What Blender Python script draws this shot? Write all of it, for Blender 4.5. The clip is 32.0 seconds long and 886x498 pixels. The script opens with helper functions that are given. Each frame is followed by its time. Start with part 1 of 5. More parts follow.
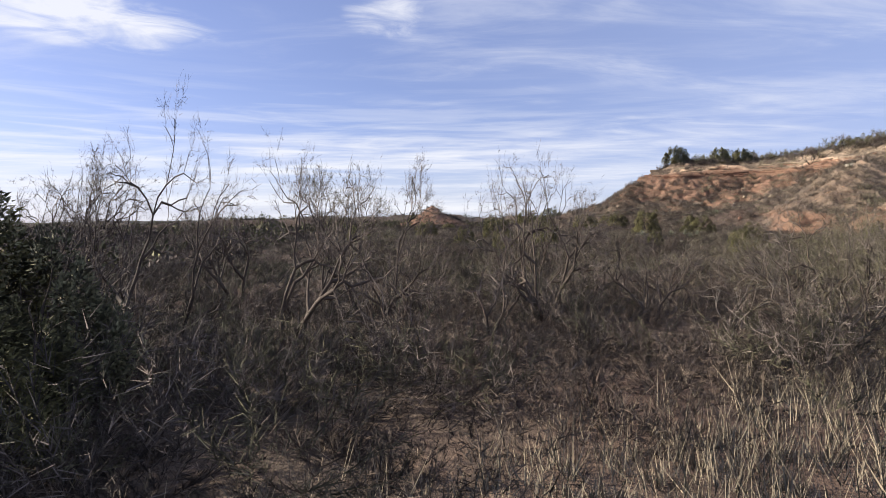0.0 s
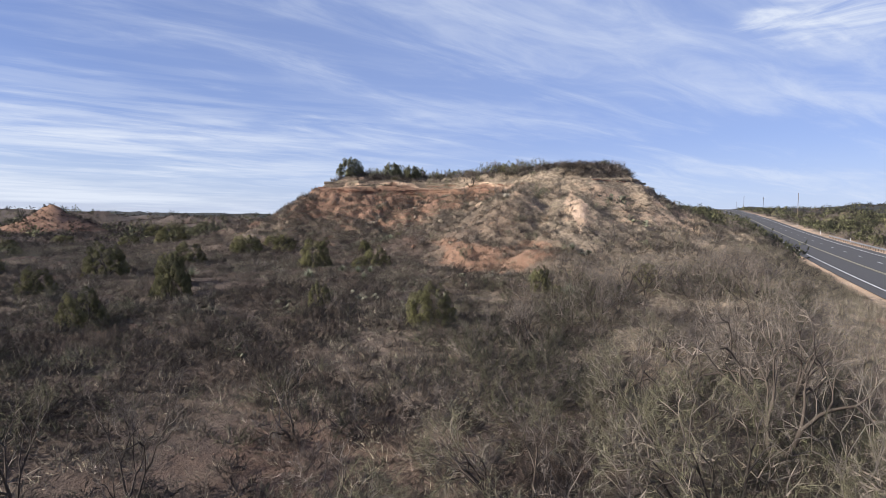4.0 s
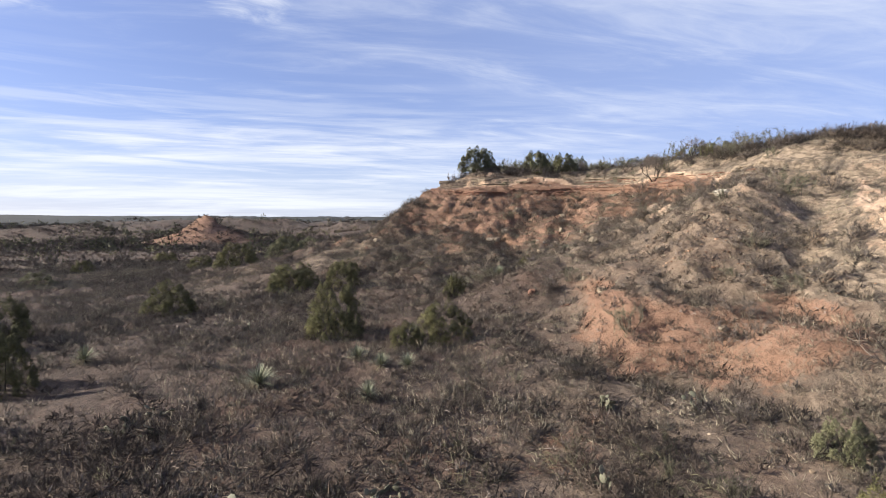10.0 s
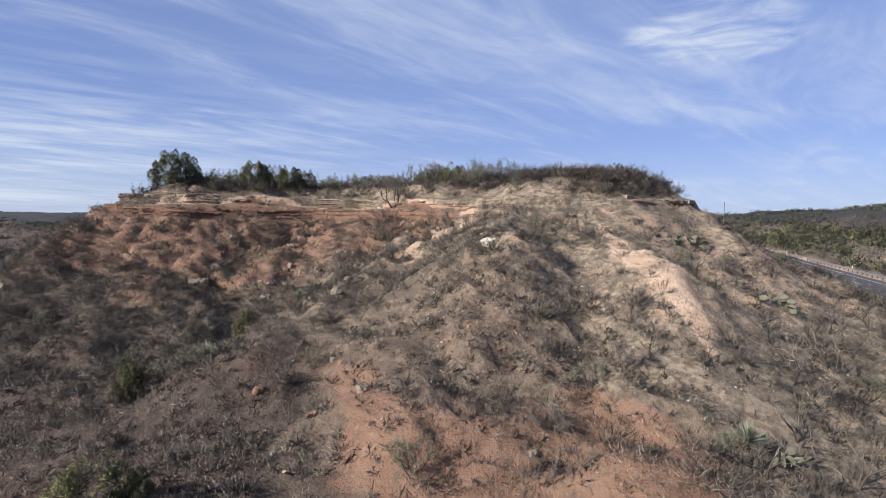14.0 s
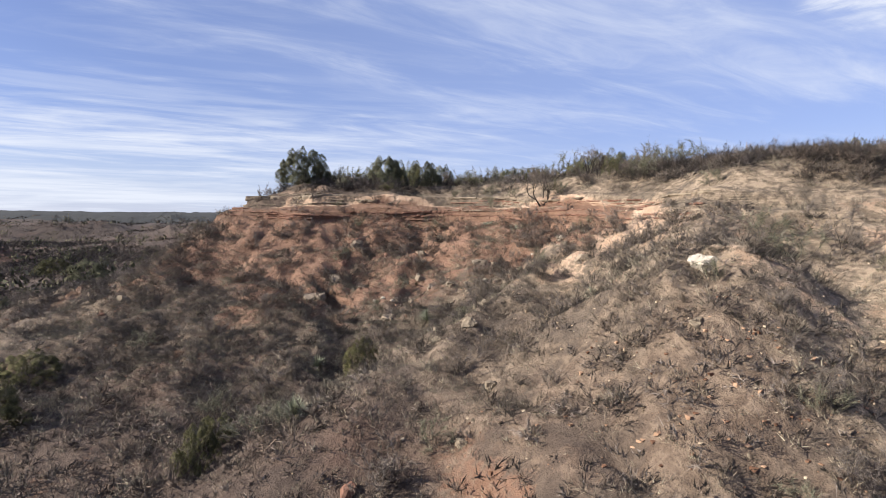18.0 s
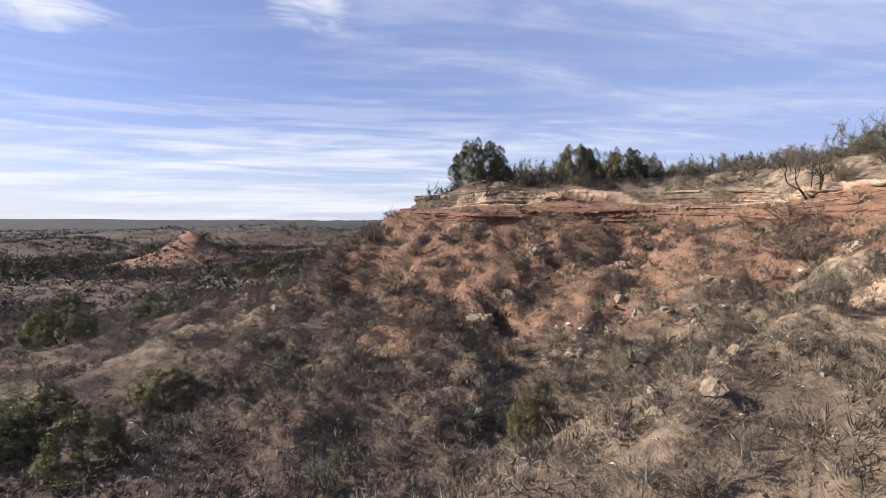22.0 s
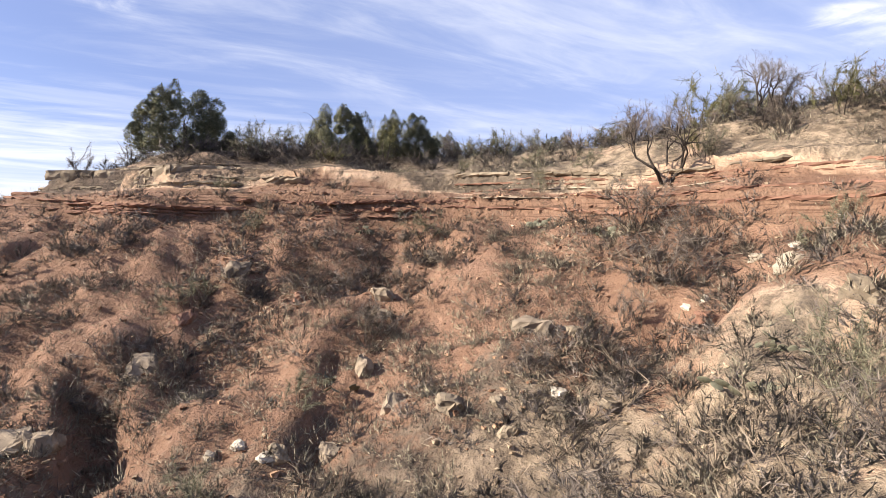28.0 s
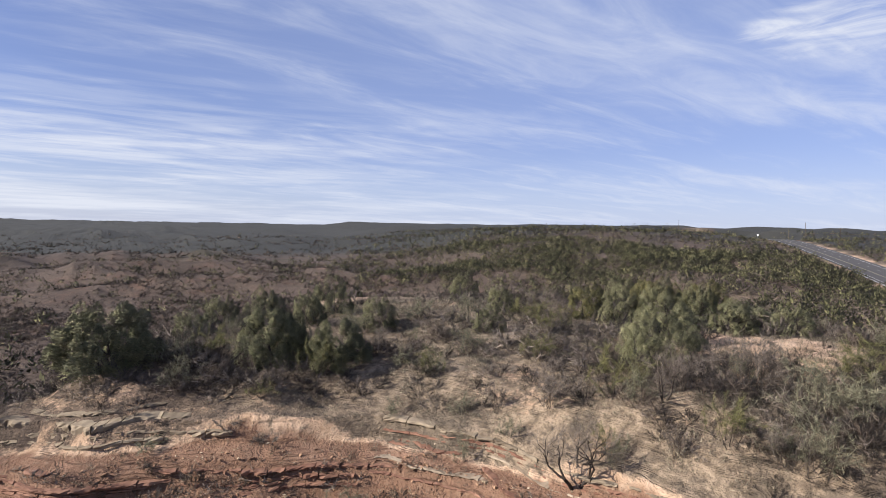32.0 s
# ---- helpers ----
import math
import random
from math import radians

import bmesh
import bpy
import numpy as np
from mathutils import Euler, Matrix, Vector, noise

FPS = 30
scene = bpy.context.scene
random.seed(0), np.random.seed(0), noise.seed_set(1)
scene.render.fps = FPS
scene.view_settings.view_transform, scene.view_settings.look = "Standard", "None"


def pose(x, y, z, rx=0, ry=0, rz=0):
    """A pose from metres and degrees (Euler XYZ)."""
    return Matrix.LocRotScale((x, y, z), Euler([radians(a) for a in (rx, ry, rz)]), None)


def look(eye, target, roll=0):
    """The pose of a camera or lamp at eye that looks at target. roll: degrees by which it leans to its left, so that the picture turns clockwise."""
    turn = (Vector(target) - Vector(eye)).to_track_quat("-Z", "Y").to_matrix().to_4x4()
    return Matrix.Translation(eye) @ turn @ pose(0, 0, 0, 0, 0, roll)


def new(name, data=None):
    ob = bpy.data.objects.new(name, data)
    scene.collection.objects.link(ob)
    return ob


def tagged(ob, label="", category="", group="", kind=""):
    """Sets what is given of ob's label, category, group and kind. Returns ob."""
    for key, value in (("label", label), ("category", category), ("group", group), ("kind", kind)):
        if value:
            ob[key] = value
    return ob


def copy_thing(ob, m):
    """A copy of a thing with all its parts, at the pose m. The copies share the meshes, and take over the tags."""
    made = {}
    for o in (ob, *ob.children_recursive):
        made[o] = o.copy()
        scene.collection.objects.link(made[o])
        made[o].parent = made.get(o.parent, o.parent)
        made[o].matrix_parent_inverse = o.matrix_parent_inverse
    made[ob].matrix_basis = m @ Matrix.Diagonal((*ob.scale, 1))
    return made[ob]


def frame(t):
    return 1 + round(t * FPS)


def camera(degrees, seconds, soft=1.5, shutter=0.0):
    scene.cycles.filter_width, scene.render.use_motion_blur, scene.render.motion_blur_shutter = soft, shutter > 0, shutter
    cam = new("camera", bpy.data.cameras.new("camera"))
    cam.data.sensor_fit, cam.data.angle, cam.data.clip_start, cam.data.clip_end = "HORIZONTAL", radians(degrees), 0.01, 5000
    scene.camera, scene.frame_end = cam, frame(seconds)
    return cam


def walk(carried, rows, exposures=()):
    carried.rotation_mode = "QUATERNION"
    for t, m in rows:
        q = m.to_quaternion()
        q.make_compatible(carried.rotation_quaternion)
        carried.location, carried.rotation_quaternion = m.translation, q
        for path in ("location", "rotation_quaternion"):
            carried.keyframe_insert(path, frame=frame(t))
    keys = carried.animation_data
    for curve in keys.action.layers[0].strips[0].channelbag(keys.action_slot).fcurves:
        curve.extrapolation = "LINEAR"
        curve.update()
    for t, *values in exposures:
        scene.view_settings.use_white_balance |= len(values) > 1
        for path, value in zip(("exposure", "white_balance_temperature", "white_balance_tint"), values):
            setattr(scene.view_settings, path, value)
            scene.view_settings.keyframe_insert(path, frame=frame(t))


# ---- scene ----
EXPOSURES = [(0.0, 1.11, 6750, 10), (1.2, 1.13, 6700, 10), (2.2, 0.98, 6350, 9), (3.2, 0.90, 6200, 8), (6.0, 0.96, 6200, 8), (8.0, 1.14, 6400, 8), (10.5, 1.16, 6550, 8), (12.5, 0.94, 6400, 8), (14.0, 0.74, 5950, 8),
             (15.5, 0.86, 6100, 9), (17.0, 0.96, 6200, 9), (20.0, 1.04, 6600, 10), (24.0, 1.16, 6550, 10), (28.0, 1.38, 6800, 10), (30.0, 1.27, 6750, 10), (32.0, 0.88, 6400, 10)]
# ---- camera ----
cam = camera(78.5, 32.0, soft=0.8)
PATH = [
    (0, (1.089, 0.297, 4.463), (1.069, 4.291, 4.261), -0.50),
    (0.5, (1.073, 2.068, 4.436), (1.137, 6.060, 4.208), 0.20),
    (1, (1.841, 3.943, 4.942), (2.323, 7.907, 4.720), 0.40),
    (1.5, (2.062, 5.313, 5.844), (3.268, 9.121, 5.614), 0.40),
    (2, (2.485, 7.082, 6.603), (4.163, 10.704, 6.359), 0.70),
    (2.5, (3.653, 8.526, 7.101), (5.657, 11.980, 6.875), 1.00),
    (3, (4.581, 9.831, 7.215), (6.653, 13.247, 6.989), 1.10),
    (3.5, (5.787, 11.426, 7.536), (7.893, 14.820, 7.312), 1.00),
    (5.5, (11.701, 18.122, 8.190), (13.863, 21.478, 7.962), 0.90),
    (6, (13.456, 19.882, 8.667), (15.628, 23.232, 8.441), 0.90),
    (6.5, (15.202, 21.711, 8.732), (17.260, 25.133, 8.504), 0.80),
    (7, (17.080, 23.847, 8.797), (18.430, 27.605, 8.561), 0.30),
    (7.5, (18.743, 26.022, 8.864), (19.961, 29.824, 8.632), 0.20),
    (8, (20.180, 28.153, 8.904), (21.368, 31.967, 8.672), 0.20),
    (8.5, (21.422, 30.166, 8.919), (22.590, 33.984, 8.691), 0.20),
    (9, (22.453, 31.988, 8.913), (23.617, 35.808, 8.685), 0.20),
    (9.5, (23.394, 33.717, 8.871), (24.554, 37.539, 8.643), 0.10),
    (10, (24.132, 35.495, 9.067), (25.030, 39.387, 8.837), -0.00),
    (10.5, (24.954, 37.287, 9.455), (25.066, 41.279, 9.229), -0.50),
    (11, (25.613, 38.748, 9.850), (25.503, 42.740, 9.628), -0.70),
    (11.5, (25.919, 40.169, 10.671), (25.763, 44.161, 10.449), -0.70),
    (12, (26.439, 41.390, 11.210), (26.727, 45.374, 10.994), -0.30),
    (12.5, (27.103, 42.220, 11.335), (29.509, 45.410, 11.139), 1.00),
    (13, (26.731, 43.169, 11.658), (30.077, 45.351, 11.464), 1.70),
    (13.5, (27.090, 44.087, 11.700), (30.330, 46.421, 11.500), 1.60),
    (14, (27.537, 44.901, 11.670), (30.221, 47.859, 11.462), 1.10),
    (14.5, (28.191, 45.388, 11.684), (30.217, 48.830, 11.464), 0.70),
    (16.5, (29.948, 48.355, 12.090), (31.822, 51.881, 11.854), 0.60),
    (17, (30.601, 49.507, 12.036), (32.469, 53.037, 11.804), 0.70),
    (17.5, (31.495, 50.672, 12.128), (33.337, 54.214, 11.882), 0.40),
    (18, (32.392, 52.199, 12.132), (34.224, 55.745, 11.876), 0.30),
    (18.5, (33.256, 53.862, 12.097), (34.560, 57.634, 11.837), -0.40),
    (19, (34.129, 55.996, 11.913), (34.325, 59.984, 11.677), -0.70),
    (19.5, (34.712, 57.739, 11.884), (34.846, 61.731, 11.666), -0.70),
    (20, (35.058, 58.841, 11.915), (35.174, 62.833, 11.703), -0.60),
    (20.5, (35.339, 59.333, 11.815), (35.443, 63.325, 11.611), -0.60),
    (21, (35.422, 59.424, 11.761), (35.524, 63.418, 11.559), -0.50),
    (21.5, (35.583, 59.562, 11.694), (35.877, 63.546, 11.490), -0.20),
    (22, (35.577, 59.812, 11.697), (36.083, 63.775, 11.489), -0.10),
    (22.5, (35.602, 60.381, 11.707), (36.146, 64.337, 11.495), -0.10),
    (23, (35.745, 61.215, 11.732), (36.463, 65.145, 11.514), 0.10),
    (23.5, (36.069, 62.350, 11.690), (37.177, 66.188, 11.476), 0.30),
    (24, (36.279, 63.614, 11.709), (37.919, 67.256, 11.497), 0.80),
    (24.5, (36.743, 65.093, 11.699), (38.963, 68.413, 11.497), 1.20),
    (26.5, (40.757, 70.389, 11.432), (43.577, 73.221, 11.266), 1.10),
    (27, (41.592, 71.339, 11.491), (43.816, 74.657, 11.293), 0.60),
    (27.5, (42.820, 72.113, 11.304), (44.618, 75.681, 11.140), 0.50),
    (28, (43.391, 72.403, 11.278), (45.167, 75.983, 11.124), 0.50),
    (28.5, (43.529, 72.349, 11.352), (45.289, 75.937, 11.194), 0.40),
    (29, (43.487, 72.223, 11.980), (45.199, 75.835, 11.816), 0.40),
    (29.5, (43.371, 72.106, 12.917), (45.055, 75.730, 12.745), 0.50),
    (30, (43.287, 72.043, 14.059), (44.945, 75.679, 13.879), 0.40),
    (30.5, (43.365, 72.001, 15.573), (45.071, 75.615, 15.395), 0.70),
    (31, (43.464, 71.982, 17.581), (45.402, 75.476, 17.391), 0.80),
    (31.5, (43.517, 71.975, 19.927), (45.599, 75.383, 19.695), 0.70),
    (32, (43.810, 71.804, 21.718), (45.924, 75.198, 21.554), 1.20),
]
walk(cam, [(t, look(eye, target, roll)) for t, eye, target, roll in PATH], exposures=EXPOSURES)

# ---- sky and sun ----
SUN_WAY = Vector((-0.97, 0.22, 0.57)).normalized()      # towards the sun
sun = new("sun", bpy.data.lights.new("sun", "SUN"))
sun.data.energy, sun.data.angle, sun.data.color = 5.0, radians(0.6), (1.0, 0.945, 0.865)
sun.matrix_world = look(SUN_WAY * 100, (0, 0, 0))


class Nodes:
    """Short hand for building a node tree."""

    def __init__(self, tree):
        self.tree = tree
        tree.nodes.clear()

    def add(self, kind, values=(), **settings):
        n = self.tree.nodes.new(kind)
        for k, v in settings.items():
            setattr(n, k, v)
        for k, v in dict(values).items():
            if isinstance(v, bpy.types.NodeSocket):
                self.tree.links.new(v, n.inputs[k])
            else:
                n.inputs[k].default_value = v
        return n

    def math(self, op, a, b=0.0, c=0.0, clamp=False):
        n = self.add("ShaderNodeMath", {0: a, 1: b, 2: c}, operation=op, use_clamp=clamp)
        return n.outputs[0]

    def ramp(self, value, lo, hi, a=0.0, b=1.0):
        return self.add("ShaderNodeMapRange", {"Value": value, "From Min": lo, "From Max": hi, "To Min": a, "To Max": b},
                        interpolation_type="SMOOTHSTEP").outputs[0]

    def mix(self, f, a, b, blend="MIX"):
        return self.add("ShaderNodeMix", {0: f, 6: a, 7: b}, data_type="RGBA", blend_type=blend).outputs[2]

    def noise(self, vec, scale, detail=4.0, rough=0.55, distort=0.0):
        return self.add("ShaderNodeTexNoise", {"Vector": vec, "Scale": scale, "Detail": detail, "Roughness": rough,
                                               "Distortion": distort}).outputs[0]


def make_sky():
    w = bpy.data.worlds.new("sky")
    w.use_nodes = True
    scene.world = w
    n = Nodes(w.node_tree)
    way = n.add("ShaderNodeTexCoord").outputs["Generated"]
    air = n.add("ShaderNodeTexSky", sky_type="NISHITA", sun_disc=False, sun_elevation=math.asin(SUN_WAY.z),
                sun_rotation=math.atan2(SUN_WAY.x, SUN_WAY.y), altitude=600.0, air_density=1.0, dust_density=0.6, ozone_density=3.0)
    blue = n.mix(1.0, air.outputs[0], (SKY, SKY, SKY, 1), "MULTIPLY")
    blue = n.mix(1.0, blue, (1.14, 1.0, 1.24, 1), "MULTIPLY")
    xyz = n.add("ShaderNodeSeparateXYZ", {0: way}).outputs
    # high cirrus: streaks on a flat sheet seen in perspective
    up = n.math("MAXIMUM", xyz[2], 0.0)
    deep = n.math("ADD", up, 0.10)
    sheet = n.add("ShaderNodeCombineXYZ", {0: n.math("DIVIDE", xyz[0], deep), 1: n.math("DIVIDE", xyz[1], deep), 2: 0.0}).outputs[0]
    along = n.add("ShaderNodeMapping", {"Vector": sheet, "Rotation": (0, 0, radians(-14)), "Scale": (0.50, 1.05, 1.0), "Location": (3.1, 1.7, 0)}).outputs[0]
    bank = n.noise(along, 0.75, 3, 0.5, 0.6)
    wisps = n.noise(n.add("ShaderNodeMapping", {"Vector": sheet, "Rotation": (0, 0, radians(-22)), "Scale": (0.55, 1.7, 1.0)}).outputs[0], 1.9, 6, 0.62, 0.9)
    veil = n.noise(along, 2.6, 6, 0.6, 0.7)
    thick = n.math("ADD", n.math("MULTIPLY", bank, 0.62), n.math("MULTIPLY", wisps, 0.5))
    thick = n.math("ADD", thick, n.math("MULTIPLY", veil, 0.22))
    cirrus = n.ramp(thick, 0.58, 0.95, 0.0, 0.72)
    low = n.ramp(up, 0.0, 0.30, 1.0, 0.0)
    bands = n.noise(n.add("ShaderNodeMapping", {"Vector": way, "Scale": (1.6, 1.6, 26.0)}).outputs[0], 2.2, 5, 0.55, 0.4)
    west = n.ramp(n.math("SUBTRACT", n.math("MULTIPLY", xyz[1], 0.75), n.math("MULTIPLY", xyz[0], 0.65)), 0.0, 0.95)
    banks = n.math("MULTIPLY", n.ramp(bands, 0.42, 0.66), n.math("MULTIPLY", low, west))
    # the brighter puffs: one towards the valley, one over the road
    ragged = n.noise(n.add("ShaderNodeMapping", {"Vector": way, "Scale": (2.4, 2.4, 11.0), "Rotation": (0, radians(4), 0)}).outputs[0], 3.0, 7, 0.58, 0.9)

    def puff(x, y, z, wide, high, soft):
        c = Vector((x, y, z)).normalized()
        near = n.add("ShaderNodeVectorMath", {0: way, 1: c}, operation="DOT_PRODUCT").outputs["Value"]
        side = n.add("ShaderNodeVectorMath", {0: way, 1: Vector((c.y, -c.x, 0)).normalized()}, operation="DOT_PRODUCT").outputs["Value"]
        a, b = n.math("DIVIDE", side, wide), n.math("DIVIDE", n.math("SUBTRACT", xyz[2], c.z), high)
        r = n.math("ADD", n.math("MULTIPLY", a, a), n.math("MULTIPLY", b, b))
        inside = n.math("MULTIPLY", n.ramp(r, 1.0, 0.0), n.ramp(near, 0.6, 0.7))
        return n.math("MULTIPLY", n.ramp(n.math("ADD", ragged, n.math("MULTIPLY", inside, 0.30)), soft - 0.08, soft + 0.38), n.ramp(inside, 0.0, 0.6))
    puffs = n.math("ADD", puff(0.885, 0.36, 0.30, 0.17, 0.065, 0.62), puff(-0.54, 0.79, 0.30, 0.24, 0.055, 0.60))
    puffs = n.math("ADD", puffs, n.math("MULTIPLY", puff(-0.10, 0.93, 0.345, 0.10, 0.04, 0.66), 0.8))
    cover = n.math("ADD", cirrus, n.math("ADD", n.math("MULTIPLY", banks, 0.95), puffs), clamp=True)
    haze = n.ramp(up, 0.0, 0.15, 0.55, 0.0)
    film = n.math("ADD", n.ramp(xyz[0], -0.2, 0.7, 0.12, 0.42), n.math("MULTIPLY", bank, 0.34))
    pale = n.mix(haze, n.mix(film, blue, (0.42, 0.53, 0.88, 1)), (0.68, 0.78, 0.97, 1))
    both = n.mix(n.math("MULTIPLY", cover, 0.86), pale, (0.88, 0.91, 1.0, 1))
    back = n.add("ShaderNodeBackground", {"Color": both, "Strength": 0.50})
    n.tree.links.new(back.outputs[0], n.add("ShaderNodeOutputWorld").inputs[0])


SKY = 0.108
make_sky()

# ---- materials ----
def material(name):
    m = bpy.data.materials.new(name)
    m.use_nodes = True
    return m, Nodes(m.node_tree)


def finish(n, colour, rough=0.9, bump=None, strength=0.4, distance=0.05, metal=0.0, extra=()):
    vals = {"Base Color": colour, "Roughness": rough, "Metallic": metal, "Specular IOR Level": 0.25}
    vals.update(dict(extra))
    if bump is not None:
        vals["Normal"] = n.add("ShaderNodeBump", {"Height": bump, "Strength": strength, "Distance": distance}).outputs[0]
    b = n.add("ShaderNodeBsdfPrincipled", vals)
    n.tree.links.new(b.outputs[0], n.add("ShaderNodeOutputMaterial").inputs[0])


def simple(name, dark, light, scale=8.0, rough=0.9, bump=0.3, distance=0.02, spread=0.25, metal=0.0, island=False, detail=5.0, tone=0.0, soft=False):
    """A surface between two colours: fine grain, larger stains and a shift from piece to piece. soft: fine foliage, shaded by the way out of its plant."""
    m, n = material(name)
    p = n.add("ShaderNodeTexCoord").outputs["Object"]
    fine, wide = n.noise(p, scale, detail, 0.6), n.noise(p, scale * 0.16, 3, 0.5)
    f = n.math("ADD", n.math("MULTIPLY", fine, 0.6), n.math("MULTIPLY", wide, 0.5))
    if island:
        own = n.add("ShaderNodeNewGeometry").outputs["Random Per Island"]
    else:
        own = n.add("ShaderNodeObjectInfo").outputs["Random"]
    f = n.math("ADD", f, n.math("MULTIPLY", n.math("SUBTRACT", own, 0.5), spread * 2))
    if tone:      # each bush of a stand has a tone of its own
        f = n.math("ADD", f, n.math("MULTIPLY", n.math("SUBTRACT", n.add("ShaderNodeAttribute", attribute_name="tone").outputs["Fac"], 0.5), tone))
    colour = n.mix(n.ramp(f, 0.25, 0.85), (*dark, 1), (*light, 1))
    if soft:
        out = n.add("ShaderNodeVectorTransform", {0: n.add("ShaderNodeAttribute", attribute_name="puff").outputs["Vector"]}, vector_type="NORMAL", convert_from="OBJECT", convert_to="WORLD")
        finish(n, colour, rough, None, metal=metal, extra={"Normal": out.outputs[0]})
    else:
        finish(n, colour, rough, fine, bump, distance, metal)
    return m


def make_ground():
    m, n = material("ground")
    p = n.add("ShaderNodeTexCoord").outputs["Object"]
    mask = n.add("ShaderNodeAttribute", attribute_name="soil")
    straw = mask.outputs["Alpha"]
    soil = n.add("ShaderNodeSeparateColor", {0: mask.outputs["Color"]}).outputs
    big, mid = n.noise(p, 0.12, 4, 0.55), n.noise(p, 0.75, 5, 0.6)
    fine, grit = n.noise(p, 5.0, 6, 0.65), n.noise(p, 26.0, 4, 0.7)
    # layers of the beds, level with the strata
    beds = n.noise(n.add("ShaderNodeMapping", {"Vector": p, "Scale": (0.05, 0.05, 3.2)}).outputs[0], 1.6, 4, 0.6)
    red = n.mix(n.ramp(mid, 0.3, 0.7), (0.152, 0.082, 0.051, 1), (0.262, 0.151, 0.099, 1))
    red = n.mix(n.ramp(beds, 0.40, 0.66), red, (0.211, 0.120, 0.077, 1))
    red = n.mix(n.math("MULTIPLY", n.ramp(fine, 0.5, 0.75), 0.55), red, (0.319, 0.217, 0.147, 1))
    high = n.add("ShaderNodeSeparateXYZ", {0: p}).outputs[2]
    ledges = n.math("MULTIPLY", n.ramp(high, 11.3, 12.0), n.ramp(mid, 0.40, 0.56))
    seam = n.math("ABSOLUTE", n.math("SUBTRACT", beds, 0.5))
    red = n.mix(n.math("MULTIPLY", n.math("MULTIPLY", n.ramp(seam, 0.018, 0.004), 0.6), ledges), red, (0.089, 0.043, 0.025, 1))
    tan = n.mix(n.ramp(mid, 0.3, 0.7), (0.391, 0.260, 0.167, 1), (0.570, 0.398, 0.277, 1))
    tan = n.mix(n.math("MULTIPLY", n.ramp(fine, 0.5, 0.8), 0.6), tan, (0.538, 0.421, 0.310, 1))
    litter = n.mix(n.ramp(mid, 0.3, 0.72), (0.056, 0.037, 0.028, 1), (0.109, 0.076, 0.056, 1))
    clump = n.noise(p, 2.3, 3, 0.6, 0.4)
    litter = n.mix(n.math("MULTIPLY", n.ramp(clump, 0.50, 0.34), 0.6), litter, (0.042, 0.028, 0.021, 1))
    litter = n.mix(n.math("MULTIPLY", n.ramp(clump, 0.50, 0.68), 0.6), litter, (0.136, 0.096, 0.072, 1))
    litter = n.mix(n.math("MULTIPLY", n.ramp(fine, 0.46, 0.72), 0.5), litter, (0.145, 0.102, 0.074, 1))
    litter = n.mix(n.math("MULTIPLY", n.ramp(big, 0.50, 0.66), 0.38), litter, (0.121, 0.061, 0.040, 1))
    dry = n.mix(n.ramp(clump, 0.36, 0.62), (0.132, 0.098, 0.068, 1), (0.335, 0.252, 0.174, 1))
    dry = n.mix(n.math("MULTIPLY", n.ramp(fine, 0.45, 0.7), 0.5), dry, (0.273, 0.201, 0.129, 1))
    tuft_and_shade = n.noise(p, 0.42, 5, 0.72)
    # darker patches in the litter stand for scrub cover seen from afar
    litter = n.mix(n.math("MULTIPLY", n.ramp(tuft_and_shade, 0.50, 0.42), 0.40), litter, (0.050, 0.037, 0.030, 1))
    # the shading of grass clumps, put into the straw's colour as dark patches
    dry = n.mix(n.math("MULTIPLY", n.ramp(tuft_and_shade, 0.52, 0.43), 0.6), dry, (0.089, 0.071, 0.054, 1))
    litter = n.mix(straw, litter, dry)
    bare = n.mix(n.ramp(n.math("ADD", soil[1], n.math("MULTIPLY", n.math("SUBTRACT", mid, 0.5), 1.3)), 0.12, 0.88), red, tan)
    edge = n.math("ADD", soil[2], n.math("MULTIPLY", n.math("SUBTRACT", n.math("ADD", n.math("MULTIPLY", fine, 0.45), n.math("MULTIPLY", mid, 0.55)), 0.5), 1.7))
    colour = n.mix(n.ramp(edge, 0.36, 0.66), bare, litter)
    colour = n.mix(n.math("MULTIPLY", n.ramp(grit, 0.56, 0.74), 0.22), colour, (0.403, 0.315, 0.224, 1))
    colour = n.mix(n.math("MULTIPLY", n.ramp(grit, 0.44, 0.30), 0.55), colour, (0.085, 0.058, 0.041, 1))
    far = n.mix(n.ramp(big, 0.35, 0.65), (0.043, 0.034, 0.028, 1), (0.088, 0.065, 0.052, 1))
    far = n.mix(n.ramp(n.noise(p, 0.035, 5, 0.65), 0.53, 0.66), far, (0.032, 0.032, 0.018, 1))
    far = n.mix(n.ramp(soil[0], 0.75, 1.0), far, (0.036, 0.035, 0.031, 1))
    colour = n.mix(soil[0], colour, far)
    height = n.math("ADD", n.math("MULTIPLY", fine, 0.7), n.math("MULTIPLY", grit, 0.3))
    height = n.math("ADD", height, n.math("MULTIPLY", n.math("MULTIPLY", n.ramp(seam, 0.0, 0.03), ledges), 0.5))
    height = n.math("ADD", height, n.math("MULTIPLY", clump, 0.45))
    height = n.math("ADD", height, n.math("MULTIPLY", n.noise(p, 12.0, 3, 0.6, 0.3), 0.45))
    finish(n, colour, 0.95, height, 0.9, 0.15)
    return m


